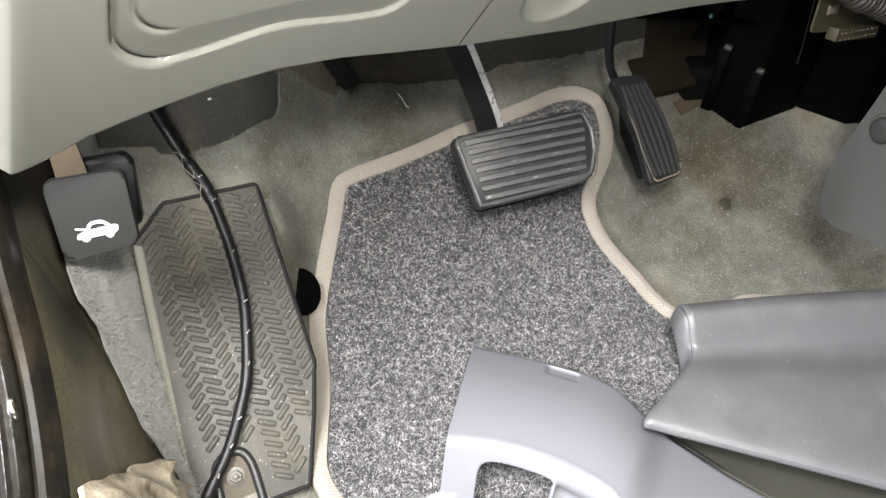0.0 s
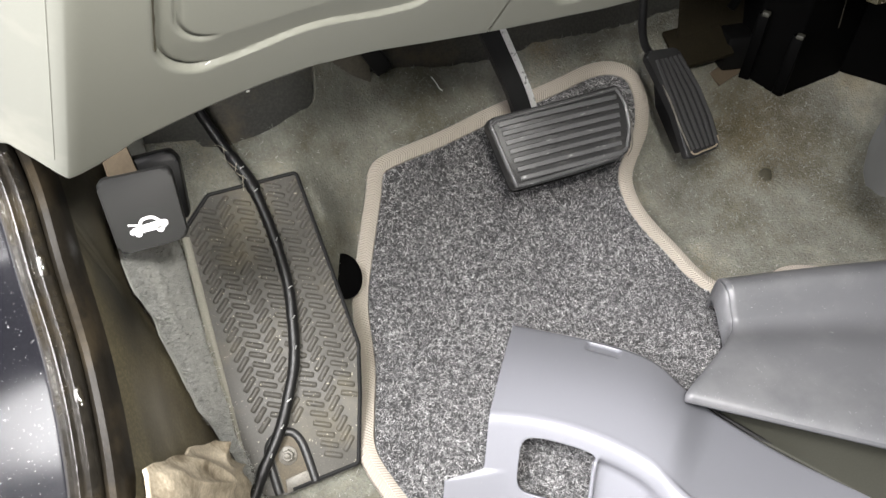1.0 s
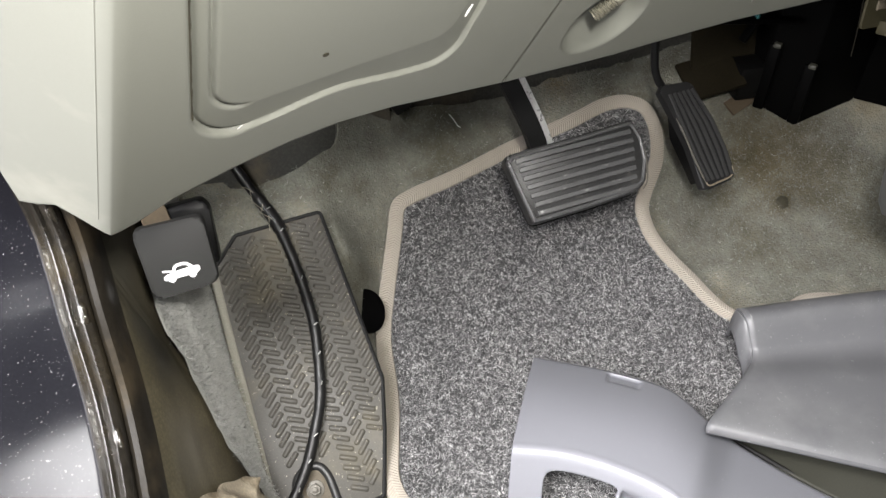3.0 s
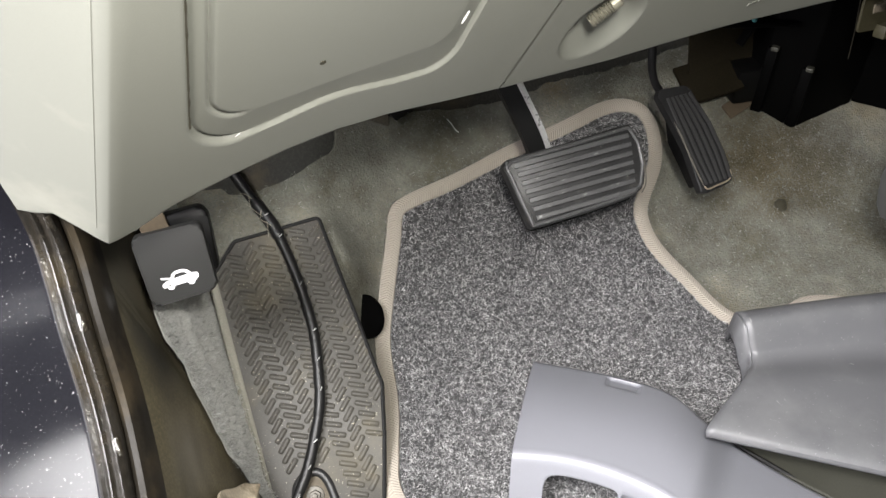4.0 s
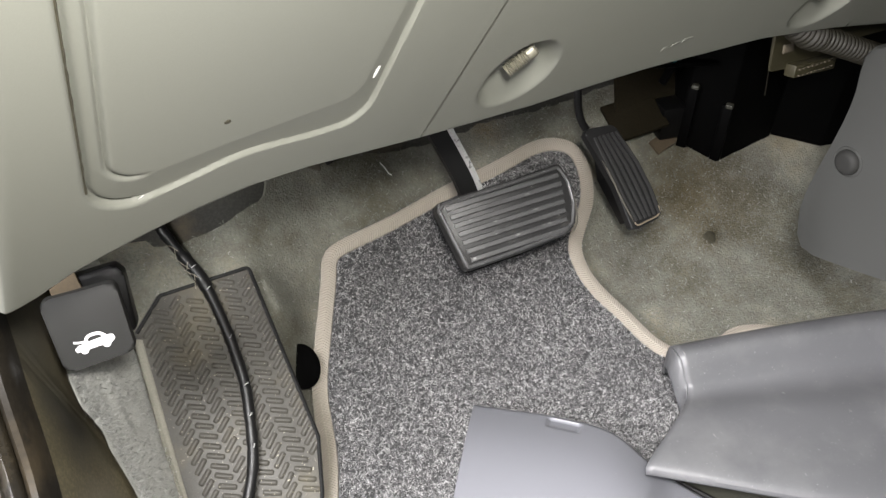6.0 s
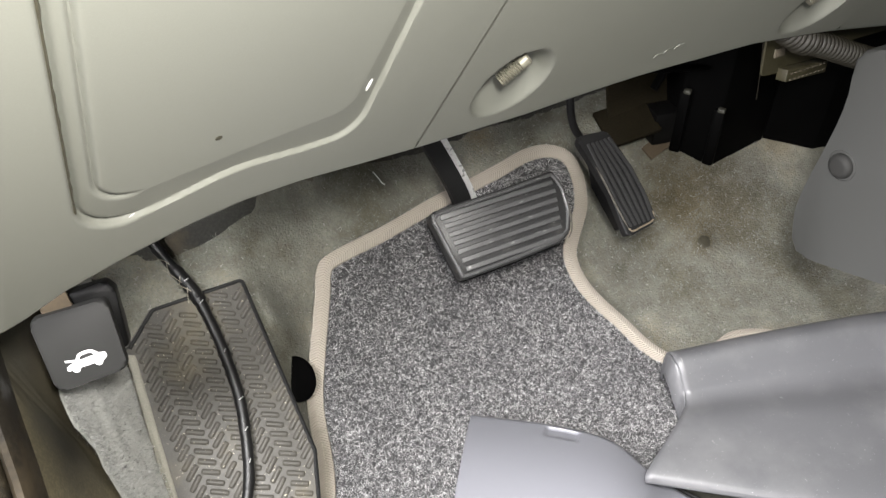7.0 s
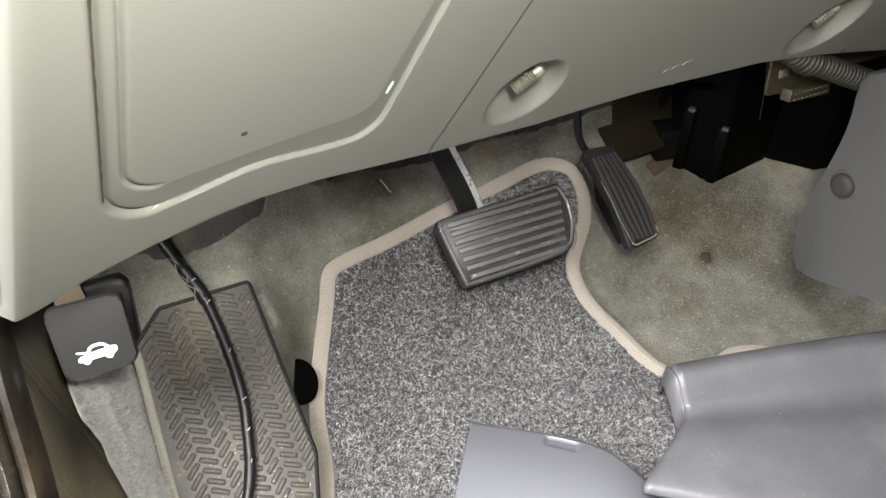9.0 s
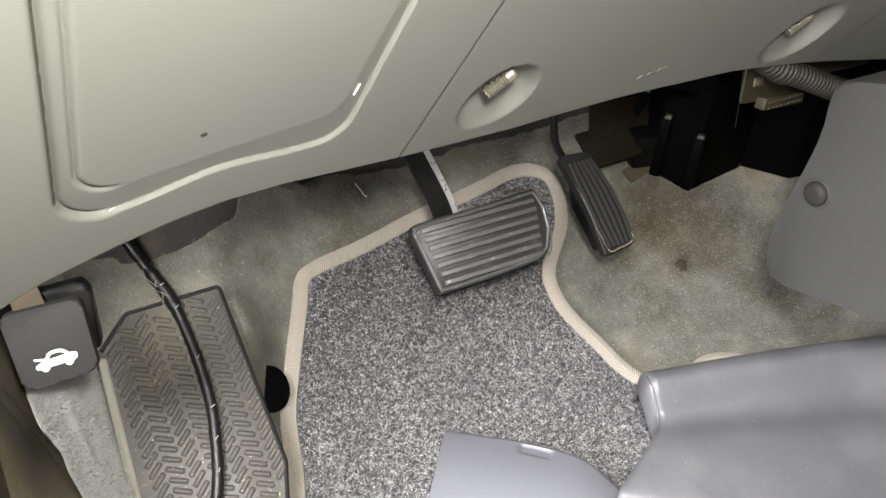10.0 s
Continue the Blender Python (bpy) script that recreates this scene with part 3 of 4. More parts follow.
LID_S, LID_IN_S = shrink(LID, 0.018), shrink(LID_IN, 0.012)


def dash_dent(x, z):
    """How far the panel's face is set back at (x, z)."""
    d = 0.0
    if -0.05 < x < 0.16:
        a = edge_distance(x, z - 0.0058 * math.exp(-((x - 0.037) / 0.026) ** 2) * float(step(0.47, 0.41, z)), LID_S) - 0.018
        b = edge_distance(x, z, LID_IN_S) - 0.012
        near = 1 - float(step(-0.010, 0.002, x - 0.2347 * (z - 0.4135)))
        d += 0.0026 * near * math.exp(-((a + 0.0006) / 0.0012) ** 2)
        band = min(1.0, max(0.0, b / max(b - a, 1e-6))) if a < 0 else 1.0
        d += (0.0004 + 0.0018 * band) * float(1 - step(-0.0015, 0.0003, a))
        d += 0.0020 * near * math.exp(-(b / 0.0011) ** 2)
    for cx, cz, r in POCKETS:
        q = math.hypot(x - cx, z - cz) / r
        if q < 1:
            slope = 0.5 * r * ((z - cz) / r + 1) * 0.95
            wall = (1 - q) * r * 1.5
            k = 0.008
            h = max(k - abs(slope - wall), 0) / k
            d += max(0, min(slope, wall) - h * h * k / 4)
    return d


def ridge_x(z):
    return -0.030 - (0.477 - z) * 0.374


def dash_point(x, z, out=0.0):
    """A point of the dash face; left of the ridge the end cap falls back."""
    rx = ridge_x(z)
    k = 0.006
    over = rx - x
    fall = 0.0 if over < -k else (over + k) ** 2 / (4 * k) if over < k else over
    xx = max(x, rx)
    dx, dz = 0.19 - 0.5 * (xx - 0.12), -0.6
    n = Vector((dx, -1, dz)).normalized()
    set_back = dash_dent(x, z) - out
    p = Vector((x, dash_y(xx, z) + 0.7 * fall, z)) - n * set_back
    return tuple(p)


def panel(left, right, nu, nv, flag):
    """A dash panel between two slanted borders, with a rolled lower edge; faces split by flag."""
    lip = [(0.020, 0.006), (0.008, -0.0012), (0.003, -0.0016), (0.0008, -0.0010)]
    verts, faces, marks = [], [], []
    for j in range(nv + 1 + len(lip)):
        s = max(0, j - len(lip)) / nv
        z0 = 0.35 + (TOP_Z - 0.35) * s
        for i in range(nu + 1):
            x = left(z0) + (right(z0) - left(z0)) * i / nu
            ze = float(np.interp(x, EDGE_X, EDGE_Z))
            z = ze + (TOP_Z - ze) * s
            p = dash_point(x, z)
            if j < len(lip):
                p = (p[0], p[1] + lip[j][0], p[2] + lip[j][1])
            verts.append(p)
            if j < nv + len(lip) and i < nu:
                a = j * (nu + 1) + i
                faces.append((a, a + 1, a + nu + 2, a + nu + 1))
                marks.append(flag(x, z) if j >= len(lip) else 0)
    return verts, faces, marks


def split_part(name, verts, faces, mat, parent, label=""):
    used = sorted({v for f in faces for v in f})
    at = {v: i for i, v in enumerate(used)}
    return part(name, ([verts[v] for v in used], [tuple(at[v] for v in f) for f in faces]), mat, parent, label)


def seam_a(z):
    return 0.1363 + 0.260 * (z - 0.349)


def seam_b(z):
    return 0.526 + 0.27 * (z - 0.304)


dash_left = thing("dash_side_panel", "light grey plastic lower dash end panel with a recessed lid", "dash panel")
v, f, m = panel(lambda z: -0.105 + 0.1 * (z - 0.38), lambda z: seam_a(z) - 0.0006, 400, 360, lambda x, z: int(-0.05 < x < 0.16 and edge_distance(x, z, LID_IN_S) - 0.012 < -0.005))
solid(split_part("panel", v, [q for q, k in zip(f, m) if not k], DASH, dash_left), 0.0028, -1.0).modifiers[0].use_rim = False
lid = split_part("lid", v, [q for q, k in zip(f, m) if k], DASH, dash_left, "flat grey lid set in the panel")
solid(lid, 0.0028, -1.0).modifiers[0].use_rim = False
spot = np.array(dash_point(0.033, 0.427, 0.0001))
part("scuff", slab([(0.0012 * math.cos(a) * 1.2, 0.0012 * math.sin(a)) for a in np.linspace(0, 6.0, 12)], Matrix.Translation(spot) @ pose(0, 0, 0, 121, 0, 12), -0.0004, 0.0002), DARK_GRIME, lid, "small brown scuff")
# White slivers painted in for the highlights on the lid recess.
for x0, z0, x1, z1, w in ((0.0984, 0.4195, 0.1006, 0.4260, 0.0008), (-0.0080, 0.3968, -0.0055, 0.3973, 0.0004)):
    a, b = np.array(dash_point(x0, z0, 0.0003)), np.array(dash_point(x1, z1, 0.0003))
    part("worn_chip", sweep([a, a * 0.6 + b * 0.4, b], lambda i: circle((w * 0.6, w, w * 0.7)[i], 6, 0.35), [(0, -1, -0.6)] * 3), WHITE, dash_left, "small highlight painted on the recess edge")
cap_line = [dash_point(ridge_x(z) - 0.0050, z, -0.00028) for z in np.linspace(0.368, 0.595, 40)]
part("moulding_line", sweep(cap_line, lambda i: circle(0.0004, 8), [(-0.5, -0.8, -0.3)] * 40), DASH, dash_left, "thin raised moulding line on the end cap")
gap = [dash_point(-0.0236 + 0.237 * (z - 0.411), z, -0.0003) for z in np.linspace(0.415, 0.56, 40)]
part("dirt_line", sweep(gap, lambda i: circle(0.0008 + 0.0005 * noise.noise((i * 0.9, 0, 0)), 6), [(0, -1, -0.6)] * 40), DARK_GRIME, dash_left, "brown dirt in the lid gap")

dash_knee = thing("knee_panel", "grey plastic knee panel under the steering column with two bolt pockets", "dash panel")
v, f, m = panel(lambda z: seam_a(z) + 0.0006, lambda z: seam_b(z) - 0.0006, 400, 190, lambda x, z: 0)
solid(split_part("panel", v, f, DASH, dash_knee), 0.0028, -1.0).modifiers[0].use_rim = False
for k, (dx, ln) in enumerate(((0, 0.006), (0.008, 0.007), (0.017, 0.008))):
    p = np.array(dash_point(0.322 + dx, 0.3475 + 0.0012 * k, 0.0000))
    part("moulded_mark", box((ln, 0.0035, 0.0008), Matrix.Translation(p) @ pose(0, 0, 0, 121, 0, 8), 0.0003), DASH, dash_knee, "raised moulded mark")
dash_mid = thing("console_front_panel", "grey plastic panel beside the knee panel", "dash panel")
v, f, m = panel(lambda z: seam_b(z) + 0.0006, lambda z: 1.0, 60, 50, lambda x, z: 0)
solid(split_part("panel", v, f, DASH, dash_mid), 0.0028, -1.0).modifiers[0].use_rim = False
dash_top = tagged(part("dashboard", box((0.92, 0.56, 0.03), pose(0.345, 0.445, TOP_Z + 0.014), 0.01), DASH), "grey plastic dashboard shelf closing the footwell above", "dashboard")


def bolt(cx, cz, turn, group):
    """A flanged screw standing out of its pocket: threaded shank and smooth tip."""
    ob = thing("bolt", "yellow zinc-plated bolt with a coarse thread in its pocket", "bolt", group)
    base = Vector((cx, dash_y(cx, cz) + 0.002, cz - 0.0005))
    way = Vector((0.019, -0.003, 0.0135)).normalized()
    n = 66
    pts = [base + way * (0.0135 * i / n - 0.0040) for i in range(n + 1)]
    bm = sweep([tuple(p) for p in pts], lambda i: circle((0.0037 + 0.00055 * math.cos(2 * math.pi * i / 8)) * (0.9 if i < 2 else 1), 14), [(0, -0.5, 0.8)] * (n + 1))
    part("shank", bm, BRASS, ob)
    pts = [base + way * (0.0095 + d) for d in (0, 0.0004, 0.005, 0.0062)]
    part("end_tip", sweep([tuple(p) for p in pts], lambda i: circle((0.0034, 0.0040, 0.0040, 0.0030)[i], 12), [(0, -0.5, 0.8)] * 4), BRASS, ob, "smooth round end")
    return ob


bolt(0.1865, 0.3865, 0, "dash bolts")
bolt(0.457, 0.357, 0, "dash bolts")

# ---- floor mat ----
OUTLINE = [(0.09, -0.12), (0.075, 0.06), (0.048, 0.18), (0.027, 0.24), (0.018, 0.28), (0.027, 0.316), (0.040, 0.36), (0.051, 0.417), (0.069, 0.457), (0.091, 0.497), (0.103, 0.519), (0.122, 0.527),
           (0.175, 0.534), (0.241, 0.545), (0.31, 0.554), (0.353, 0.561), (0.381, 0.559), (0.402, 0.547), (0.407, 0.524), (0.396, 0.495), (0.372, 0.471), (0.360, 0.455), (0.361, 0.428),
           (0.376, 0.387), (0.393, 0.336), (0.43, 0.322), (0.47, 0.328), (0.505, 0.313), (0.53, 0.28), (0.54, 0.2), (0.54, -0.12)]
rim = spline(OUTLINE, 420, closed=True)


def mat_z(x, y):
    near = x - float(mat_left(y))
    curl = 0.010 * math.exp(-max(near, 0) / 0.03) * math.exp(-((y - 0.31) / 0.05) ** 2)
    return float(toe(y)) + 0.009 + curl + 0.0012 * noise.noise((x * 16, y * 16, 2))


floor_mat = thing("floor_mat", "charcoal speckled carpet floor mat with beige woven edging", "floor mat")
inner = [(float(a), float(b)) for a, b in rim]
from mathutils.geometry import delaunay_2d_cdt
pts = [Vector(p) for p in inner]
for a in np.arange(0.01, 0.55, 0.009):
    for b in np.arange(-0.12, 0.57, 0.009):
        if inside((a, b), inner[::3]):
            pts.append(Vector((a + random.uniform(-0.002, 0.002), b + random.uniform(-0.002, 0.002))))
loop = list(range(len(inner)))
cv, _, cf, *_ = delaunay_2d_cdt(pts, [(i, (i + 1) % len(inner)) for i in loop], [], 1, 1e-6)
solid(part("backing", ([(p.x, p.y, mat_z(p.x, p.y)) for p in cv], [tuple(q) for q in cf]), MAT_BASE, floor_mat), 0.006, -1.0)


def edging_ring(i):
    w = 0.0078 * (1 + 0.05 * noise.noise((i * 0.15, 3, 0)))
    return [(-w, -0.004), (w * 0.9, -0.004), (w, -0.001), (w * 0.9, 0.0016), (w * 0.45, 0.0027), (0, 0.003), (-w * 0.45, 0.0027), (-w * 0.9, 0.0016), (-w, -0.001)]


tang = np.roll(rim, -1, 0) - np.roll(rim, 1, 0)
nrm = np.stack([tang[:, 1], -tang[:, 0]], 1) / np.linalg.norm(tang, axis=1)[:, None]
path = [(x + a * 0.006, y + b * 0.006, mat_z(x + a * 0.006, y + b * 0.006) + 0.001) for (x, y), (a, b) in zip(rim, nrm)]
slope = [(0, -float(toe(y + 0.005) - toe(y - 0.005)) / 0.01, 1) for x, y, z in path]
part("edging", sweep(path, edging_ring, slope, closed=True), BINDING, floor_mat, "beige herringbone woven edging")
inset = [(x + a * 0.0066, y + b * 0.0066, mat_z(x + a * 0.0066, y + b * 0.0066) + 0.0040) for (x, y), (a, b) in zip(rim, nrm)]
thread = bmesh.new()
for i in range(40, 330):
    a, b = Vector(inset[i]), Vector(inset[i + 1])
    for k in (0.1, 0.6):
        p, q = a.lerp(b, k), a.lerp(b, k + 0.3)
        w = Vector((nrm[i][0], nrm[i][1], 0)) * 0.00035
        up = Vector((0, 0, 0.0004))
        ring_a, ring_b = [[thread.verts.new(c + o) for o in (-w, up, w)] for c in (p, q)]
        for s in range(3):
            thread.faces.new((ring_a[s], ring_a[(s + 1) % 3], ring_b[(s + 1) % 3], ring_b[s]))
part("stitching", thread, THREAD, floor_mat, "pale stitching along the edging", kind="stuff")
rng = np.random.default_rng(2)
cand = np.stack([rng.uniform(0.01, 0.54, 420000), rng.uniform(0.05, 0.57, 420000)], 1)
poly = np.array(inner[::4])
hit = np.zeros(len(cand), bool)
for i in range(len(poly)):
    (x0, y0), (x1, y1) = poly[i - 1], poly[i]
    c = (y0 > cand[:, 1]) != (y1 > cand[:, 1])
    with np.errstate(divide="ignore", invalid="ignore"):
        hit ^= c & (cand[:, 0] < (x1 - x0) * (cand[:, 1] - y0) / (y1 - y0) + x0)
cand = cand[hit][:240000]
g = (toe(cand[:, 1] + 0.004) - toe(cand[:, 1] - 0.004)) / 0.008
nn = np.stack([0 * g, -g, 1 + 0 * g], 1)
nn /= np.linalg.norm(nn, axis=1)[:, None]
zs = np.array([mat_z(a, b) for a, b in cand]) + rng.uniform(-0.0004, 0.0012, len(cand))
tuft("mat_nap", np.column_stack([cand, zs]), nn, 0.0029, 0.00036, PILE, floor_mat, 0.5, 6)

# carpet nap
cand = np.stack([rng.uniform(-0.09, 0.66, 60000), rng.uniform(0.22, 0.61, 60000)], 1)
keep = np.array([not (float(mat_left(b)) < a < 0.35 and b < 0.52) and b < carpet_end(a) for a, b in cand])
cand = cand[keep][:34000]
gx = (carpet_z(cand[:, 0] + 0.003, cand[:, 1]) - carpet_z(cand[:, 0] - 0.003, cand[:, 1])) / 0.006
gy = (carpet_z(cand[:, 0], cand[:, 1] + 0.003) - carpet_z(cand[:, 0], cand[:, 1] - 0.003)) / 0.006
nn = np.stack([-gx, -gy, 1 + 0 * gx], 1)
nn /= np.linalg.norm(nn, axis=1)[:, None]
zs = carpet_z(cand[:, 0], cand[:, 1]) + np.array([0.0022 * noise.noise((a * 22, b * 22, 0)) + 0.001 * noise.noise((a * 70, b * 70, 3)) for a, b in cand])
tuft("carpet_nap", np.column_stack([cand, zs]), nn, 0.0032, 0.0004, CARPET_PILE, floor, 0.5, 7)

# ---- footrest ----
REST_FRAME = tilted(0, 0.33, 0.055, 31.8)
REST_OUT = [(-0.074, -0.0442), (-0.0613, -0.0715), (-0.0446, -0.0755), (0.015, -0.0717), (0.0315, -0.0189), (0.0418, 0.0212), (0.0308, 0.1803), (-0.047, 0.179), (-0.0738, 0.1525)]
footrest = thing("footrest", "dusty black rubber footrest with a moulded chevron tread", "footrest")
part("body", slab(rounded(REST_OUT, 0.004, 4), REST_FRAME, -0.022, 0.0, 0.0018, 3, 0.01), REST, footrest)
rim_path = [tuple(REST_FRAME @ Vector((u, v, 0.0003))) for u, v in rounded([(u * 0.97 + 0.0003, v * 0.985 + 0.001) for u, v in REST_OUT[2:]], 0.004, 5)[4:-3]]
part("rim", sweep(rim_path, lambda i: circle(0.0017, 8), [(0, -0.5, 0.85)] * len(rim_path)), MATT, footrest, "smooth raised rim")
edge = slab(rounded([(-0.0750, -0.043), (-0.0672, -0.052), (-0.0672, 0.146), (-0.0748, 0.149)], 0.002, 3), REST_FRAME, -0.016, 0.0010, 0.0022, 3)
part("worn_edge", edge, REST_EDGE, footrest, "scuffed pale side edge")
field = [(-0.0635, -0.036), (-0.052, -0.064), (0.010, -0.064), (0.0385, 0.020), (0.0270, 0.173), (-0.044, 0.171), (-0.0635, 0.150)]
tread = bmesh.new()
for col, (u0, slant, half) in enumerate(((-0.0625, 44, 0.0064), (-0.0490, -26, 0.0068), (-0.0352, 45, 0.0064), (-0.0198, -25, 0.0069), (-0.0053, 44, 0.0064), (0.0090, -25, 0.0068), (0.0238, 43, 0.0064), (0.0375, -25, 0.0050))):
    bar = rounded([(-half, -0.0015), (half, -0.0015), (half, 0.0015), (-half, 0.0015)], 0.0014, 4)
    for row in range(32):
        v = -0.070 + 0.0085 * row + 0.0040 * (col % 2)
        u = u0 - 0.078 * (v - 0.165) + random.uniform(-0.0003, 0.0003)
        if not inside((u, v), field) or (-0.055 < u < -0.013 and v < -0.022):
            continue
        m = REST_FRAME @ pose(u, v + random.uniform(-0.0002, 0.0002), 0, 0, 0, slant + random.uniform(-2, 2))
        rings = [[tread.verts.new(m @ Vector((a * k, b * w, h))) for a, b in bar] for k, w, h in ((1.12, 1.7, -0.0002), (1.0, 0.95, 0.0009), (0.86, 0.40, 0.0015))]
        tread.faces.new(rings[2])
        for low, top in zip(rings[:-1], rings[1:]):
            for i in range(len(bar)):
                j = (i + 1) % len(bar)
                tread.faces.new((low[i], low[j], top[j], top[i]))
part("tread", tread, REST, footrest, "moulded chevron ribs")
arch = [(-0.050, -0.073), (-0.051, -0.045), (-0.048, -0.035), (-0.040, -0.0295), (-0.030, -0.0300), (-0.0245, -0.038), (-0.0225, -0.050), (-0.0210, -0.072)]
arch_path = [tuple(REST_FRAME @ Vector((u, v, 0.001))) for u, v in spline(arch, 40)]
part("tab_collar", sweep(arch_path, lambda i: circle(0.0034, 10, 0.8), [(0, -0.5, 0.85)] * 40), RUBBER, footrest, "raised collar round the bolt")
part("tab", slab([(-0.046, -0.0735), (-0.047, -0.04), (-0.040, -0.031), (-0.028, -0.031), (-0.0215, -0.04), (-0.0215, -0.0715)], REST_FRAME, -0.004, 0.0006, 0.0004), GRIME, footrest, "grimy metal mounting tab")
part("tab_end", slab([(-0.044, -0.0745), (-0.043, -0.064), (-0.0225, -0.062), (-0.021, -0.0725)], REST_FRAME, -0.003, 0.0011, 0.0004), DULL, footrest, "bright worn end of the tab")
nut = part("nut", slab([(-0.0365 + 0.0048 * math.cos(a), -0.047 + 0.0048 * math.sin(a)) for a in np.linspace(0.2, 0.2 + 2 * math.pi, 7)[:-1]], REST_FRAME, 0.0, 0.0068, 0.0005), DULL, footrest, "zinc-plated nut", smooth=False)
part("washer", slab([(-0.0365 + 0.0075 * math.cos(a), -0.047 + 0.0075 * math.sin(a)) for a in np.linspace(0, 2 * math.pi, 25)[:-1]], REST_FRAME, 0.0, 0.0018, 0.0004), DULL, nut)
part("stud", slab([(-0.0365 + 0.0022 * math.cos(a), -0.047 + 0.0022 * math.sin(a)) for a in np.linspace(0, 2 * math.pi, 13)[:-1]], REST_FRAME, 0.0, 0.0105, 0.0004), DULL, nut)
# Black disc at the dark round spot between footrest and mat edging.
plug = tagged(part("floor_plug", slab([(0.017 * math.cos(a), 0.021 * math.sin(a)) for a in np.linspace(0, 2 * math.pi, 25)[:-1]], tilted(0.049, 0.428, 0.063, 40) @ pose(0, 0, 0, 0, 18, 0), -0.014, 0.001, 0.001), HEATER), "round black disc beside the footrest", "plug")

# ---- taped cable ----
cable_uv = [(-0.062, 0.34, 0.075), (-0.048, 0.285, 0.040), (-0.0335, 0.2434, 0.016), (-0.023, 0.2147, 0.0085), (-0.0113, 0.1847, 0.0068), (-0.0075, 0.1704, 0.0064), (-0.0040, 0.146, 0.0062), (-0.0017, 0.1195, 0.0060), (-0.0013, 0.0864, 0.0060),
            (-0.0046, 0.0602, 0.0060), (-0.0124, 0.0239, 0.0060), (-0.0252, -0.005, 0.0064), (-0.0385, -0.0286, 0.0085), (-0.056, -0.0515, 0.010), (-0.072, -0.075, 0.011), (-0.090, -0.10, 0.02)]
cable_path = np.array([tuple(REST_FRAME @ Vector(p)) for p in spline(cable_uv, 260)])
cable = thing("wiring_cable", "black taped wiring cable lying across the footrest", "cable")


def cable_ring(i):
    wrap = (i % 11) / 11
    r = 0.0043 + 0.0004 * wrap + 0.0004 * noise.noise((i * 0.13, 0, 7)) + (0.0012 if 84 < i < 104 else 0)
    return [(a * (1 + 0.06 * noise.noise((i * 0.4, a * 300, b * 300))), b) for a, b in circle(r, 12, 0.92)]


part("sheath", sweep(cable_path, cable_ring, [(0.1, -0.5, 0.85)] * 260), TAPE, cable)
for k, i in enumerate((80, 84, 88, 91, 95, 99)):
    c = cable_path[i]
    curl = [c + np.array((-0.0030 - 0.0012 * (k % 3) + 0.0028 * t * (-1) ** k, -0.0035 - 0.001 * t * t, 0.0044 + 0.0010 * math.cos(2 * t + k))) + (cable_path[i + 4] - c) * t * (0.5 + 0.25 * (k % 3)) for t in np.linspace(-1, 1, 9)]
    part("tape_shred", sweep(curl, lambda j: [(-0.00032, -0.0001), (0.00032, -0.0001), (0.00032, 0.0001), (-0.00032, 0.0001)], [(0.3, -0.5, 0.8)] * 9), SHRED, cable, "pale shred of torn tape")
# Pale steel bars stand in for the glints on the tape.
for k, i in enumerate((92, 104, 128, 150, 163, 176, 198, 209, 221)):
    m = Matrix.Translation(Vector(cable_path[i]) + Vector((0.0015, -0.003, 0.0042))) @ tilted(0, 0, 0, 32, 25 + 20 * (k % 3))
    part("tape_glint", box((0.0040, 0.0009, 0.0005), m, 0.0002), STEEL, cable, "pale bar painted for a glint")

# ---- brake pedal ----
BR = tilted(0.264, 0.43, 0.160, 45)
brake = thing("brake_pedal", "black ribbed rubber brake pedal on a black steel arm", "pedal")
pad_out = [(-0.0585, -0.0345), (-0.005, -0.0335), (0.042, -0.0312), (0.0560, -0.0252), (0.0648, -0.006), (0.0662, 0.017), (0.0605, 0.0345), (0.0, 0.0318), (-0.062, 0.0315), (-0.0675, 0.0275)]


def bowed(bm, m, r=0.32):
    """Bends a pad gently round an axis up the slope."""
    inv = m.inverted()
    for v in bm.verts:
        p = inv @ v.co
        p.z -= p.x * p.x / (2 * r)
        v.co = m @ p
    return bm


pad = part("pad", bowed(slab(rounded(pad_out, 0.005, 4), BR, -0.012, 0.0, 0.0025, 3), BR), RUBBER, brake)
ring = spline([(u * 0.955, v * 0.90) for u, v in rounded(pad_out, 0.005, 4)], 90, closed=True)
lift = [BR @ Vector((u, v, 0.0002 - u * u / 0.64)) for u, v in ring]
# Rib grey on the rim too, for its lit edge.
part("pad_rim", sweep([tuple(p) for p in lift], lambda i: circle(0.0016, 8), [(0, -0.7, 0.7)] * 90, closed=True), RIB, pad)
for k in range(7):
    v0 = -0.0255 + 0.0082 * k
    left, right = -0.0515 - 0.0012 * k, 0.046 + 0.0016 * k - (0.002 if k == 6 else 0)
    n = 14
    line = [tuple(BR @ Vector((left + (right - left) * i / n, v0, 0.0006 - (left + (right - left) * i / n) ** 2 / 0.64))) for i in range(n + 1)]
    part("rib", sweep(line, lambda i: [(-0.0023, -0.0015), (0.0023, -0.0015), (0.0022, 0.0017), (0.0018, 0.0022), (-0.0018, 0.0022), (-0.0022, 0.0017)], [(0, -0.7, 0.7)] * (n + 1)), RIB, pad)
worn_rim = [tuple(BR @ Vector((u, v, 0.0006 - u * u / 0.64))) for u, v in spline([(0.0615, 0.024), (0.0636, 0.008), (0.0632, -0.006), (0.0590, -0.0225), (0.052, -0.0300)], 30)]
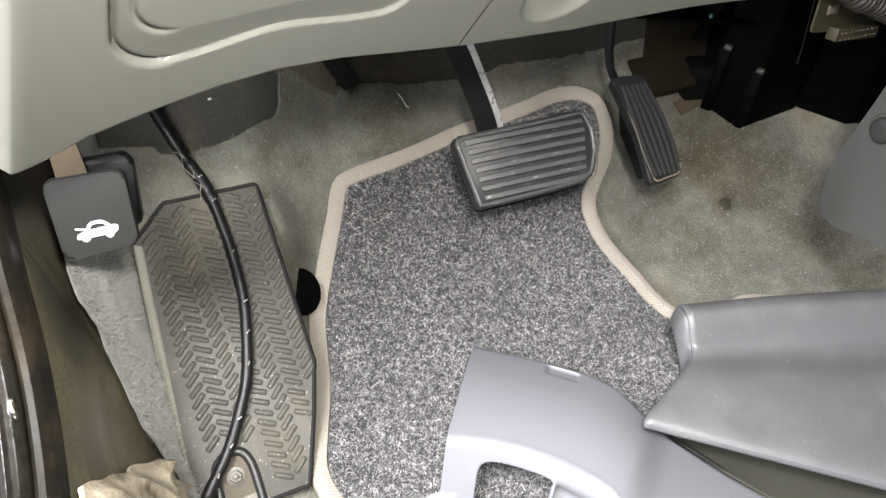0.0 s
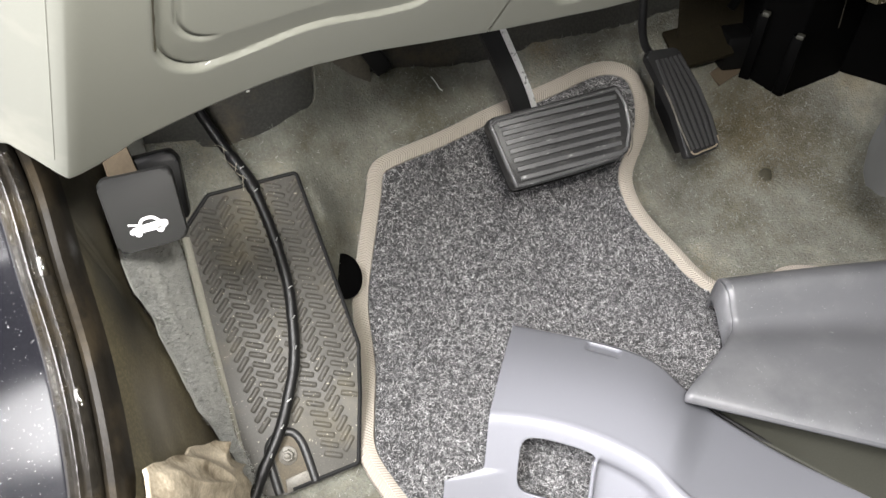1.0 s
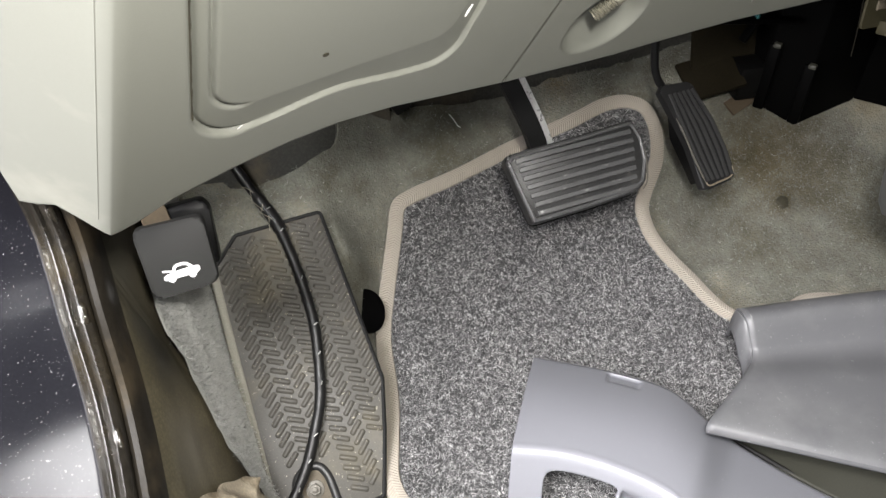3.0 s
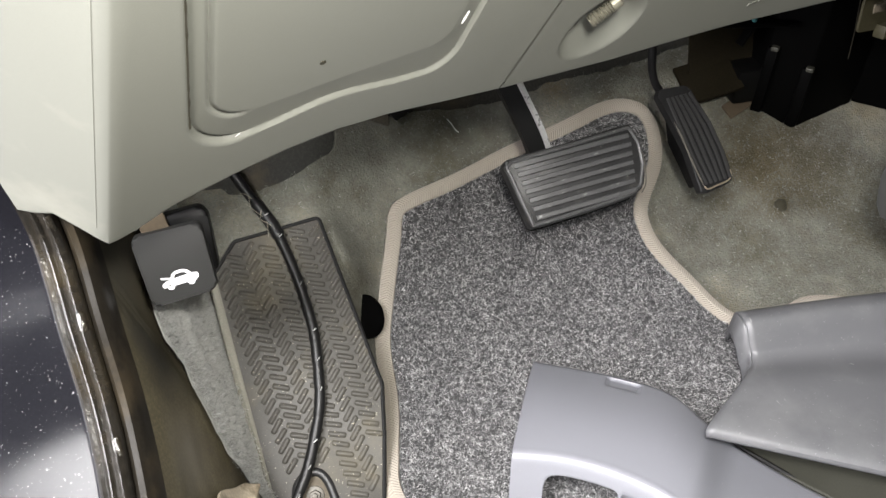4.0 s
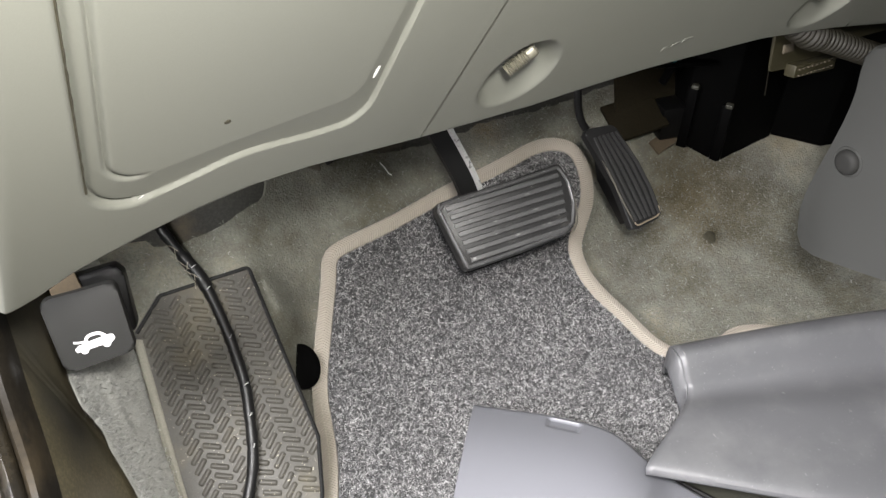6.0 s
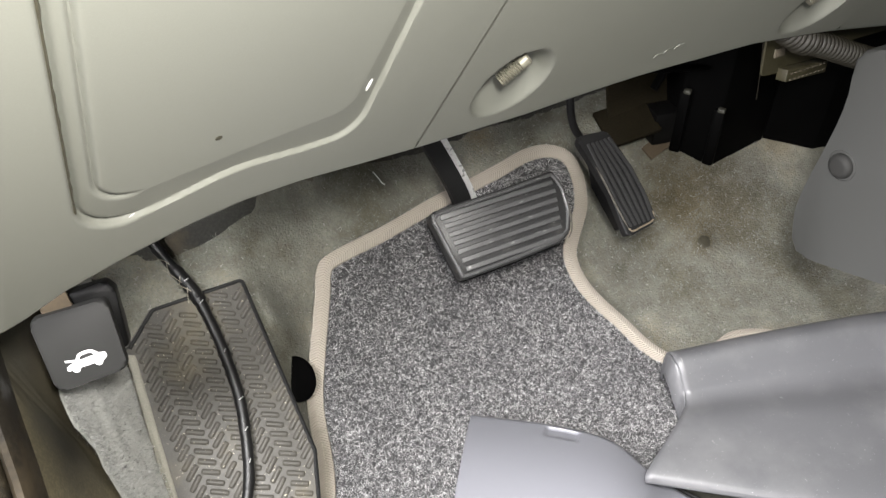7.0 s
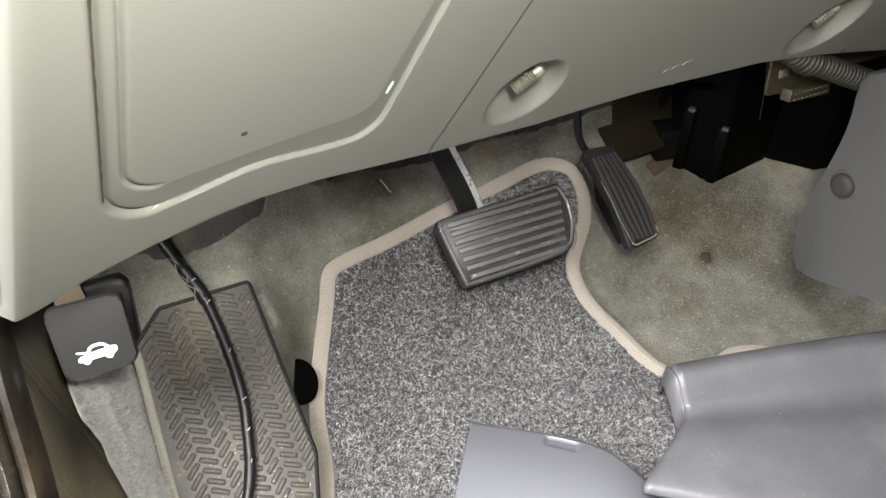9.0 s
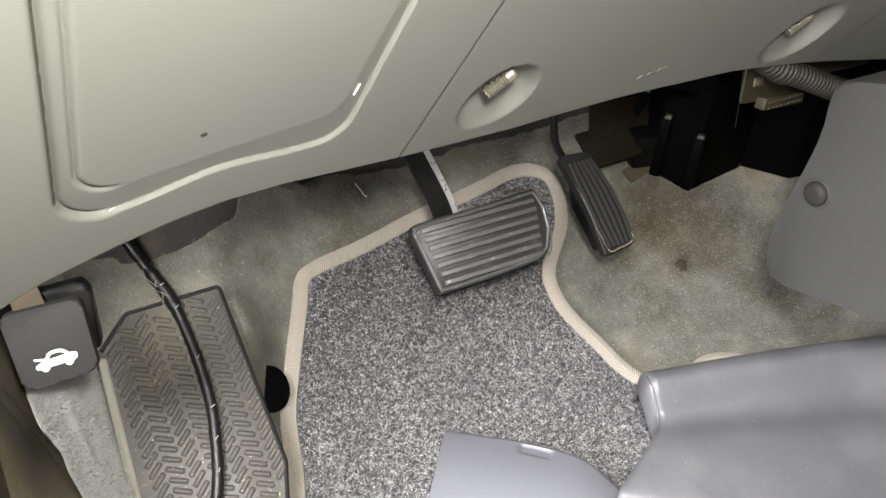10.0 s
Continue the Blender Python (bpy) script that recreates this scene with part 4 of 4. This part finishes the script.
part("worn_rim", sweep(worn_rim, lambda i: circle(0.0004 + 0.0007 * math.sin(math.pi * i / 29), 6), [(0, -0.7, 0.7)] * 30), DULL, pad, "bright worn end of the rim")
part("backing_plate", bowed(slab(rounded([(u * 1.0 + 0.001, v - 0.002) for u, v in pad_out], 0.006, 4), BR, -0.017, -0.012, 0.001), BR), BLACK, brake)
arm_path = [(0.243, 0.468, 0.150), (0.238, 0.478, 0.178), (0.222, 0.491, 0.222), (0.206, 0.502, 0.262), (0.180, 0.515, 0.330), (0.15, 0.53, 0.42)]
arm_pts = spline(arm_path, 40)
part("arm", sweep(arm_pts, lambda i: [(-0.0120, -0.004), (0.0085, -0.004), (0.0085, 0.004), (-0.0120, 0.004)], [(0.1, -1, 0.3)] * 40), MATT, brake, smooth=False)
part("arm_edge", sweep([(x + 0.0005, y - 0.004, z) for x, y, z in arm_pts], lambda i: [(0.0048, -0.001), (0.0098, -0.001), (0.0098, 0.0018), (0.0048, 0.0018)], [(0.1, -1, 0.3)] * 40), ARM, brake, "worn bright steel edge", smooth=False)

# ---- accelerator ----
GA = tilted(0.388, 0.44, 0.158, 45)
gas = thing("accelerator_pedal", "slim black ribbed rubber accelerator pedal on a bent rod", "pedal")
gas_out = [(-0.0262, 0.0470), (-0.0219, 0.0522), (0.0026, 0.0504), (0.0077, 0.0470), (0.0190, 0.0095), (0.0240, -0.0192), (0.0254, -0.0443), (0.0215, -0.0499), (-0.0052, -0.0534), (-0.0108, -0.0520), (-0.0138, -0.0098), (-0.0200, 0.0190)]


def arched(bm, m, r=0.10):
    inv = m.inverted()
    for v in bm.verts:
        p = inv @ v.co
        p.z -= max(0, p.y + 0.01) ** 2 / (2 * r) * 0.12
        v.co = m @ p
    return bm


pad = part("pad", arched(slab(rounded(gas_out, 0.003, 4), GA, -0.009, 0.0, 0.002, 3), GA), GAS_PAD, gas)
for k in range(6):
    a = k / 5
    line = []
    for i in range(17):
        v = -0.0455 + 0.088 * i / 16
        near = float(np.interp(v, (-0.0488, -0.0213, 0.0126, 0.0456), (-0.0030, -0.0092, -0.0140, -0.0180)))
        away = float(np.interp(v, (-0.0466, -0.0192, 0.0095, 0.0473), (0.0222, 0.0215, 0.0165, 0.0040)))
        line.append(tuple(GA @ Vector((near + (away - near) * a, v, 0.0003 - max(0, v + 0.01) ** 2 / 0.2 * 0.12))))
    part("rib", sweep(line, lambda i: [(-0.0014, -0.001), (0.0014, -0.001), (0.0010, 0.0013), (-0.0010, 0.0013)], [(0, -0.7, 0.7)] * 17), PAD_RIB, pad)
worn = spline([(-0.0112, -0.020, 0.0006), (-0.0072, -0.040, 0.0008), (-0.0045, -0.0495, 0.0006), (0.006, -0.0490, 0.0008), (0.0195, -0.0472, 0.0006), (0.0236, -0.0430, 0.0006), (0.0238, -0.0380, 0.0006)], 40)
part("worn_tip", sweep([tuple(GA @ Vector(p)) for p in worn[16:]], lambda i: circle(0.0008, 6), [(0, -0.7, 0.7)] * 24), GILT, pad, "bright worn lower edge")
side_line = [tuple(GA @ Vector(p)) for p in spline([(-0.0062, -0.0485, 0.0004), (-0.0118, -0.0210, 0.0006), (-0.0148, 0.0020, 0.0002), (-0.0180, 0.0190, -0.0006)], 24)]
part("worn_side", sweep(side_line, lambda i: circle(0.0008 if 2 < i < 21 else 0.0004, 6), [(0, -0.7, 0.7)] * 24), DULL, pad, "worn side edge")
part("stop", slab(rounded([(-0.0090, 0.0240), (-0.0130, 0.0036), (-0.0040, -0.0455), (0.0060, -0.0460), (0.0040, 0.0240)], 0.0015), GA, -0.030, -0.0095, 0.001), BLACK, gas)
rod = spline([(0.386, 0.482, 0.165), (0.377, 0.488, 0.180), (0.3695, 0.490, 0.190), (0.3625, 0.490, 0.207), (0.3590, 0.491, 0.232), (0.3560, 0.500, 0.30), (0.353, 0.52, 0.40)], 40)
part("rod", sweep(rod, lambda i: circle(0.0038, 10), [(0, -1, 0)] * 40), MATT, gas)
part("knuckle", box((0.009, 0.006, 0.008), tilted(0.3765, 0.481, 0.187, 45) @ pose(0, 0, 0, 0, 0, -30), 0.002), DULL, gas, "dull rusty steel knuckle")

# ---- bonnet release ----
HO = tilted(-0.0690, 0.3385, 0.2655, 60)
lever = thing("bonnet_release", "square black plastic bonnet release lever with a white car symbol", "lever")
face_out = [(-0.0205, 0.0232), (0.0213, 0.0222), (0.0196, -0.0212), (-0.0200, -0.0222)]
face = part("face", slab(rounded(face_out[::-1], 0.0055, 6), HO, -0.009, 0.0, 0.0022, 4, 0.02), LEVER, lever)
part("holder", slab(rounded([(-0.012, 0.030), (0.0225, 0.0305), (0.0262, 0.024), (0.0232, -0.012), (-0.012, -0.012)][::-1], 0.004, 4), HO, -0.026, -0.0105, 0.002), BLACK, lever)
part("wall_bracket", slab([(-0.014, 0.020), (0.003, 0.020), (0.001, 0.040), (-0.014, 0.040)], HO, -0.010, -0.0075, 0.0005), TAN, lever, "brown rusty bracket")
part("bracket_stem", box((0.018, 0.012, 0.05), HO @ pose(0.0, 0.012, -0.045), 0.002), BLACK, lever)

def icon_part(bm, pts):
    bm.faces.new([bm.verts.new(HO @ Vector((u, v, 0.0003))) for u, v in pts])


bm = bmesh.new()
body = rounded([(-0.0105, -0.0118), (0.0090, -0.0116), (0.0112, -0.0100), (0.0112, -0.0072), (0.0085, -0.0066), (-0.0040, -0.0074), (-0.0085, -0.0082), (-0.0108, -0.0095)], 0.001, 4)
icon_part(bm, body)
for cx in (-0.0062, 0.0062):
    icon_part(bm, [(cx + 0.0022 * math.cos(a), -0.0116 + 0.0022 * math.sin(a)) for a in np.linspace(0, 2 * math.pi, 17)[:-1]])
roof = spline([(-0.0042, -0.0072), (-0.0022, -0.0042), (0.0035, -0.0040), (0.0068, -0.0068)], 16)
for a, b in zip(roof[:-1], roof[1:]):
    d = (b - a) / np.linalg.norm(b - a) * 0.0009
    icon_part(bm, [(a[0] - d[1], a[1] + d[0]), (a[0] + d[1], a[1] - d[0]), (b[0] + d[1], b[1] - d[0]), (b[0] - d[1], b[1] + d[0])])
icon_part(bm, [(-0.0106, -0.0050), (-0.0104, -0.0062), (-0.0040, -0.0078), (-0.0040, -0.0066)])
part("symbol", bm, WHITE, face, "white printed car symbol with its bonnet open", smooth=False)

# ---- console side panel ----
CON = [(-0.4, 0.20), (0.12, 0.192), (0.204, 0.168), (0.262, 0.145), (0.295, 0.132), (0.312, 0.130), (0.3215, 0.148), (0.3240, 0.178), (0.3220, 0.205), (0.3180, 0.236), (0.3155, 0.262), (0.3155, 0.285), (0.3190, 0.308), (0.314, 0.322), (0.22, 0.36), (0.1, 0.42), (-0.4, 0.5)]
con = thing("console_side_panel", "dark grey plastic side panel of the centre console", "console panel")
CF = Matrix(((0, 0, -1, 0.49), (1, 0, 0, 0), (0, 1, 0, 0), (0, 0, 0, 1)))
part("panel", slab([tuple(p) for p in spline(CON, 150, closed=True)], CF, -0.30, 0.0, 0.003, 3), CONSOLE, con)
part("screw_cap", slab([(0.299 + 0.0105 * math.cos(a), 0.230 + 0.0105 * math.sin(a)) for a in np.linspace(0, 2 * math.pi, 33)[:-1]], CF, -0.002, 0.0055, 0.005, 6), LEVER, con, "round domed screw cap")
part("cap_ring", sweep([tuple(CF @ Vector((0.299 + 0.0125 * math.cos(a), 0.230 + 0.0125 * math.sin(a), 0.0004))) for a in np.linspace(0, 2 * math.pi, 33)[:-1]], lambda i: circle(0.0006, 6), [(-1, 0, 0)] * 32, closed=True), CONSOLE, con)

# ---- heater box and what hangs behind the dash ----
heater = thing("heater_box", "black moulded heater box with upright ribs at the tunnel", "heater box")
plan = [(0.532, 0.528), (0.568, 0.500), (0.655, 0.508), (0.66, 0.62), (0.54, 0.62)]
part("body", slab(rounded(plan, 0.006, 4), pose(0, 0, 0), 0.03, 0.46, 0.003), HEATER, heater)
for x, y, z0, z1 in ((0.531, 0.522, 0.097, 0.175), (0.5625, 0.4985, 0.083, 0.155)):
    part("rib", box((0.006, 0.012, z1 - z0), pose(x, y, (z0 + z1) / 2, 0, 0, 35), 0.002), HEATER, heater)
    part("rib_top", box((0.007, 0.008, 0.005), pose(x, y - 0.002, z1, 0, 0, 35), 0.0015), OLIVE, heater, "worn rib end")
part("lead", sweep(spline([(0.60, 0.502, 0.33), (0.598, 0.501, 0.25), (0.612, 0.502, 0.18), (0.618, 0.503, 0.15)], 30), lambda i: circle(0.0007, 5), [(0, -1, 0)] * 30), HOSE, heater)
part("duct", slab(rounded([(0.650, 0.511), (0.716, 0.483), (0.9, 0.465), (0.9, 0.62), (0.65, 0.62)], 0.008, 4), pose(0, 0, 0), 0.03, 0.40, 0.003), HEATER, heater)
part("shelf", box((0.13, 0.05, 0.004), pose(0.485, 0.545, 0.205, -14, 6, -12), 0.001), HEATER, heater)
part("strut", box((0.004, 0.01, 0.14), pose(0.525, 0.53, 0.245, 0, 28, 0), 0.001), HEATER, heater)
board = thing("fibre_board", "brown folded fibre board pad beside the heater box", "insulation pad")
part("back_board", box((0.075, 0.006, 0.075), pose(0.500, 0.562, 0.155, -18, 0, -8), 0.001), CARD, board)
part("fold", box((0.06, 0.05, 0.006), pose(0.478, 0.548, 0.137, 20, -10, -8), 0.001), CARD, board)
part("pocket", box((0.040, 0.03, 0.040), pose(0.525, 0.54, 0.128, 0, 0, -10), 0.003), BLACK, board)
part("loose_end", box((0.038, 0.018, 0.004), pose(0.515, 0.532, 0.104, 30, -12, 12), 0.001), TAN, board, "pale torn end")
teal = tagged(part("connector", box((0.004, 0.004, 0.004), pose(0.497, 0.523, 0.213), 0.001), material("teal_plastic", (0.03, 0.11, 0.115), 0.4, bump=0)), "tiny teal plug on the shelf", "plug")
bracket = thing("metal_bracket", "yellowed perforated metal bracket behind the knee panel", "bracket")
BF = pose(0.574, 0.42, 0.265, 80, 4, 6) @ Matrix.Scale(1.13, 4)
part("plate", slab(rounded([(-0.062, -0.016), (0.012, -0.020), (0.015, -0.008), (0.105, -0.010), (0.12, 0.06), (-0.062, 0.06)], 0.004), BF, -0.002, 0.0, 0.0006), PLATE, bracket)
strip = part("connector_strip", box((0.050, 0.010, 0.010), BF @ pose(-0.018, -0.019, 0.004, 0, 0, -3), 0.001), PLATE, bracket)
for i in range(9):
    for j in range(2):
        part("pin", box((0.0022, 0.0008, 0.0016), BF @ pose(-0.038 + 0.005 * i, -0.0215 + 0.005 * j, 0.0092)), GRIME, strip)
for a, b in ((-0.045, 0.0), (-0.028, 0.004), (-0.01, -0.002)):
    part("window", box((0.012, 0.007, 0.002), BF @ pose(a, b, 0.0004), 0.0008), GRIME, bracket, "dark punched window")
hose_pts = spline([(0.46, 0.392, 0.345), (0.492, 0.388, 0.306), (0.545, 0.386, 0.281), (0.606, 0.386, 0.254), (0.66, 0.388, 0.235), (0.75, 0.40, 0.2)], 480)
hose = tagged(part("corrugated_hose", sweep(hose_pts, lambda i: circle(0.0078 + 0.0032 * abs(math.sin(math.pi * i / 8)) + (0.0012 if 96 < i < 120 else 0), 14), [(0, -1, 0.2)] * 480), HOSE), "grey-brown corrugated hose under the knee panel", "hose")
flap = tagged(part("insulation_flap", box((0.060, 0.006, 0.060), pose(0.100, 0.596, 0.178, -12, 4, 6), 0.002), material("brown_grey_insulation", (0.10, 0.088, 0.066), 0.9, spread=0.3, coarse=40, fine=400, bump=0.5, distance=0.001)), "brown-grey insulation flap at the carpet's upper edge", "insulation flap")
dark_tab = tagged(part("pedal_stop_bracket", box((0.018, 0.012, 0.06), pose(0.128, 0.588, 0.188, 0, -28, 0), 0.002), MATT), "black bracket under the dash", "bracket")
lint_ob = tagged(part("lint_thread", sweep([(0.1885, 0.5835, 0.1445), (0.1915, 0.577, 0.1405), (0.193, 0.571, 0.137), (0.1955, 0.569, 0.1355)], lambda i: circle(0.0005, 5), [(0, -0.5, 0.8)] * 4), WHITE), "white thread of lint on the carpet", "lint")
fluff = tagged(part("lint_thread", sweep([(0.0085, 0.5660, 0.1830), (0.0095, 0.5640, 0.1850), (0.0110, 0.5625, 0.1855)], lambda i: circle((0.0007, 0.0011, 0.0006)[i], 6), [(0, -0.5, 0.8)] * 3), WHITE), "white speck of fluff on the dark firewall sheet", "lint")
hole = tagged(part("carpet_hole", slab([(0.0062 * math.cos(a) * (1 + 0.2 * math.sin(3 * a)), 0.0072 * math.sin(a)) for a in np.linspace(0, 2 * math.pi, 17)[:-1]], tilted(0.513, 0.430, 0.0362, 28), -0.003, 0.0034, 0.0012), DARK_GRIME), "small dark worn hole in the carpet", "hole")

# ---- loose trim pieces ----
FAR = spline([(0.182, 0.346, 0.032), (0.244, 0.301, 0.034), (0.276, 0.267, 0.036), (0.289, 0.231, 0.034), (0.306, 0.206, 0.024), (0.340, 0.158, 0.018), (0.381, 0.110, 0.016), (0.51, -0.045, 0.014)], 160)
RIDGE = spline([(0.1150, 0.244, 0.075), (0.148, 0.227, 0.0755), (0.179, 0.203, 0.075), (0.207, 0.171, 0.073), (0.216, 0.140, 0.072), (0.25, 0.06, 0.070), (0.33, -0.09, 0.068)], 160)


def shell_sheet(u, v):
    """Across the piece: far edge, gently domed top, rounded shoulder, front with a recess beside the opening."""
    i = u * 159
    a, b = (np.array([np.interp(i, range(160), line[:, k]) for k in range(3)]) for line in (FAR, RIDGE))
    drop = np.array((-0.022, -0.040, -0.058))
    if v < 0.5:
        t = v / 0.5 * 0.94
        p = a * (1 - t) + b * t
        p[2] -= 0.0026 * float(step(0.128, 0.137, u) * (1 - step(0.183, 0.192, u)) * step(0.06, 0.085, t) * (1 - step(0.155, 0.20, t)))
        p[2] -= 0.007 * float(step(0.32, 0.38, u)) * math.sin(math.pi * min(1.0, t))
        p[2] += 0.006 * math.sin(math.pi * t) - 0.004 * step(0.06, 0.0, t) if t > 0.06 else 0.006 * math.sin(math.pi * t) - 0.004 * (1 - t / 0.06) ** 2
        return p
    if v < 0.62:
        t = (v - 0.5) / 0.12
        p0, p1 = a * 0.06 + b * 0.94, b + drop * 0.13
        p0[2] += 0.0011
        p = (1 - t) ** 2 * p0 + 2 * t * (1 - t) * (b + (0, 0, 0.0012)) + t * t * p1
        return p
    t = (v - 0.62) / 0.38
    p = b + drop * (0.13 + 0.87 * t)
    p = p + np.array((-0.030, 0.004, 0)) * float(step(0.50, 0.56, t)) * (1 - float(step(0.0, 0.05, u)))
    hollow = float(step(0.200, 0.212, u)) * (1 - float(step(0.30, 0.46, u))) * float(step(0.0, 0.45, t))
    return p + np.array((0.006, 0.016, 0.002)) * hollow


def opening(u, v):
    """The rounded window in the front."""
    t = (v - 0.62) / 0.38
    x, y = abs((u - 0.132) / 0.070), abs((t - 0.42) / 0.36)
    return x ** (5 if u < 0.132 else 16) + y**5 < 1


def snapped(u, v):
    """Draws the cells next to the window onto its outline."""
    t = (v - 0.62) / 0.38
    x, y = (u - 0.132) / 0.070, (t - 0.42) / 0.36
    if v > 0.62:
        e = 5 if u < 0.132 else 16
        low, high = 0.5, 2.0
        for _ in range(30):
            s = (low + high) / 2
            low, high = (s, high) if (abs(x) * s) ** e + (abs(y) * s) ** 5 < 1 else (low, s)
        return 0.132 + x * s * 0.070, 0.62 + 0.38 * (0.42 + y * s * 0.36)
    return u, v


trim_a = thing("seat_base_trim", "blue-grey plastic seat base trim piece lying on the floor mat", "trim piece")
uv, faces = grid(lambda u, v: (u, v), 420, 150)
inner_face = [opening(sum(uv[k][0] for k in q) / 4, sum(uv[k][1] for k in q) / 4) for q in faces]
in_hole = {k for q, gone in zip(faces, inner_face) if gone for k in q}
kept = [q for q, gone in zip(faces, inner_face) if not gone]
edge_verts = in_hole & {k for q in kept for k in q}
split_part("shell", [tuple(shell_sheet(*(snapped(*p) if k in edge_verts else p))) for k, p in enumerate(uv)], kept, TRIM_LIGHT, trim_a)
solid(trim_a.children[0], 0.0028, 1.0)
dark_edge = [tuple(p + (0.0010, 0.0007, -0.0030)) for p in FAR if p[0] > 0.300]
part("rubber_edge", sweep(dark_edge, lambda i: circle(0.0026 * min(1.0, 0.3 + i / 12), 8), [(0, 0, 1)] * len(dark_edge)), MATT, trim_a, "black rubber beading on the far edge")
ROWS_T = [  # near edge, flat, valley, roll, crest, far edge, back: left end and direction along the piece
    ((0.2665, 0.2112, 0.0615), (0.111, -0.0815)), ((0.2668, 0.2130, 0.0655), (0.111, -0.0812)), ((0.276, 0.218, 0.0665), (0.113, -0.0765)), ((0.300, 0.230, 0.064), (0.118, -0.068)), ((0.324, 0.243, 0.0605), (0.123, -0.052)),
    ((0.342, 0.255, 0.0540), (0.126, -0.043)), ((0.349, 0.265, 0.0555), (0.128, -0.040)), ((0.350, 0.273, 0.0630), (0.131, -0.038)), ((0.351, 0.280, 0.0710), (0.136, -0.037)), ((0.352, 0.288, 0.0750), (0.142, -0.037)),
    ((0.356, 0.298, 0.0695), (0.149, -0.036)), ((0.357, 0.302, 0.058), (0.150, -0.036)), ((0.357, 0.302, 0.03), (0.150, -0.036))]
LINES = spline([(*a, *b) for a, b in ROWS_T], 121)


def trim_sheet(u, v):
    at, way = LINES[round(v * 120)][:3], LINES[round(v * 120)][3:]
    s = 2.6 * u
    return at[0] + way[0] * s, at[1] + way[1] * s, at[2] + 0.004 * math.sin(2.2 * s) * v


trim_b = thing("console_trim_strip", "long dark grey plastic trim strip with a rolled edge, lying on the mat", "trim piece")
strip = part("strip", grid(trim_sheet, 60, 120), TRIM_DARK, trim_b)
solid(strip, 0.003, 1.0, 0.0)


def end_sheet(u, v):
    """The rolled edge's open end, turned down and in."""
    x, y, z = trim_sheet(0, 0.45 + 0.44 * u)
    bow = math.sin(math.pi * u)
    return x + 0.001 - 0.005 * v * bow - 0.002 * v, y - 0.003 * v, z - 0.0005 - 0.014 * v * v - 0.006 * v


solid(part("end_fold", grid(end_sheet, 30, 12), TRIM_DARK, trim_b, "folded open end of the strip"), 0.002, 1.0)
part("worn_nick", box((0.022, 0.004, 0.002), pose(0.452, 0.2745, 0.0700, 20, 0, -14), 0.0008), TRIM_LIGHT, trim_b, "pale worn nick")
part("inner_web", slab(rounded([(0.300, 0.212), (0.36, 0.196), (0.47, 0.14), (0.56, 0.02), (0.46, -0.02)][::-1], 0.004), pose(0, 0, 0), 0.0155, 0.0185, 0.0008), OLIVE, trim_a, "dark olive inner web")
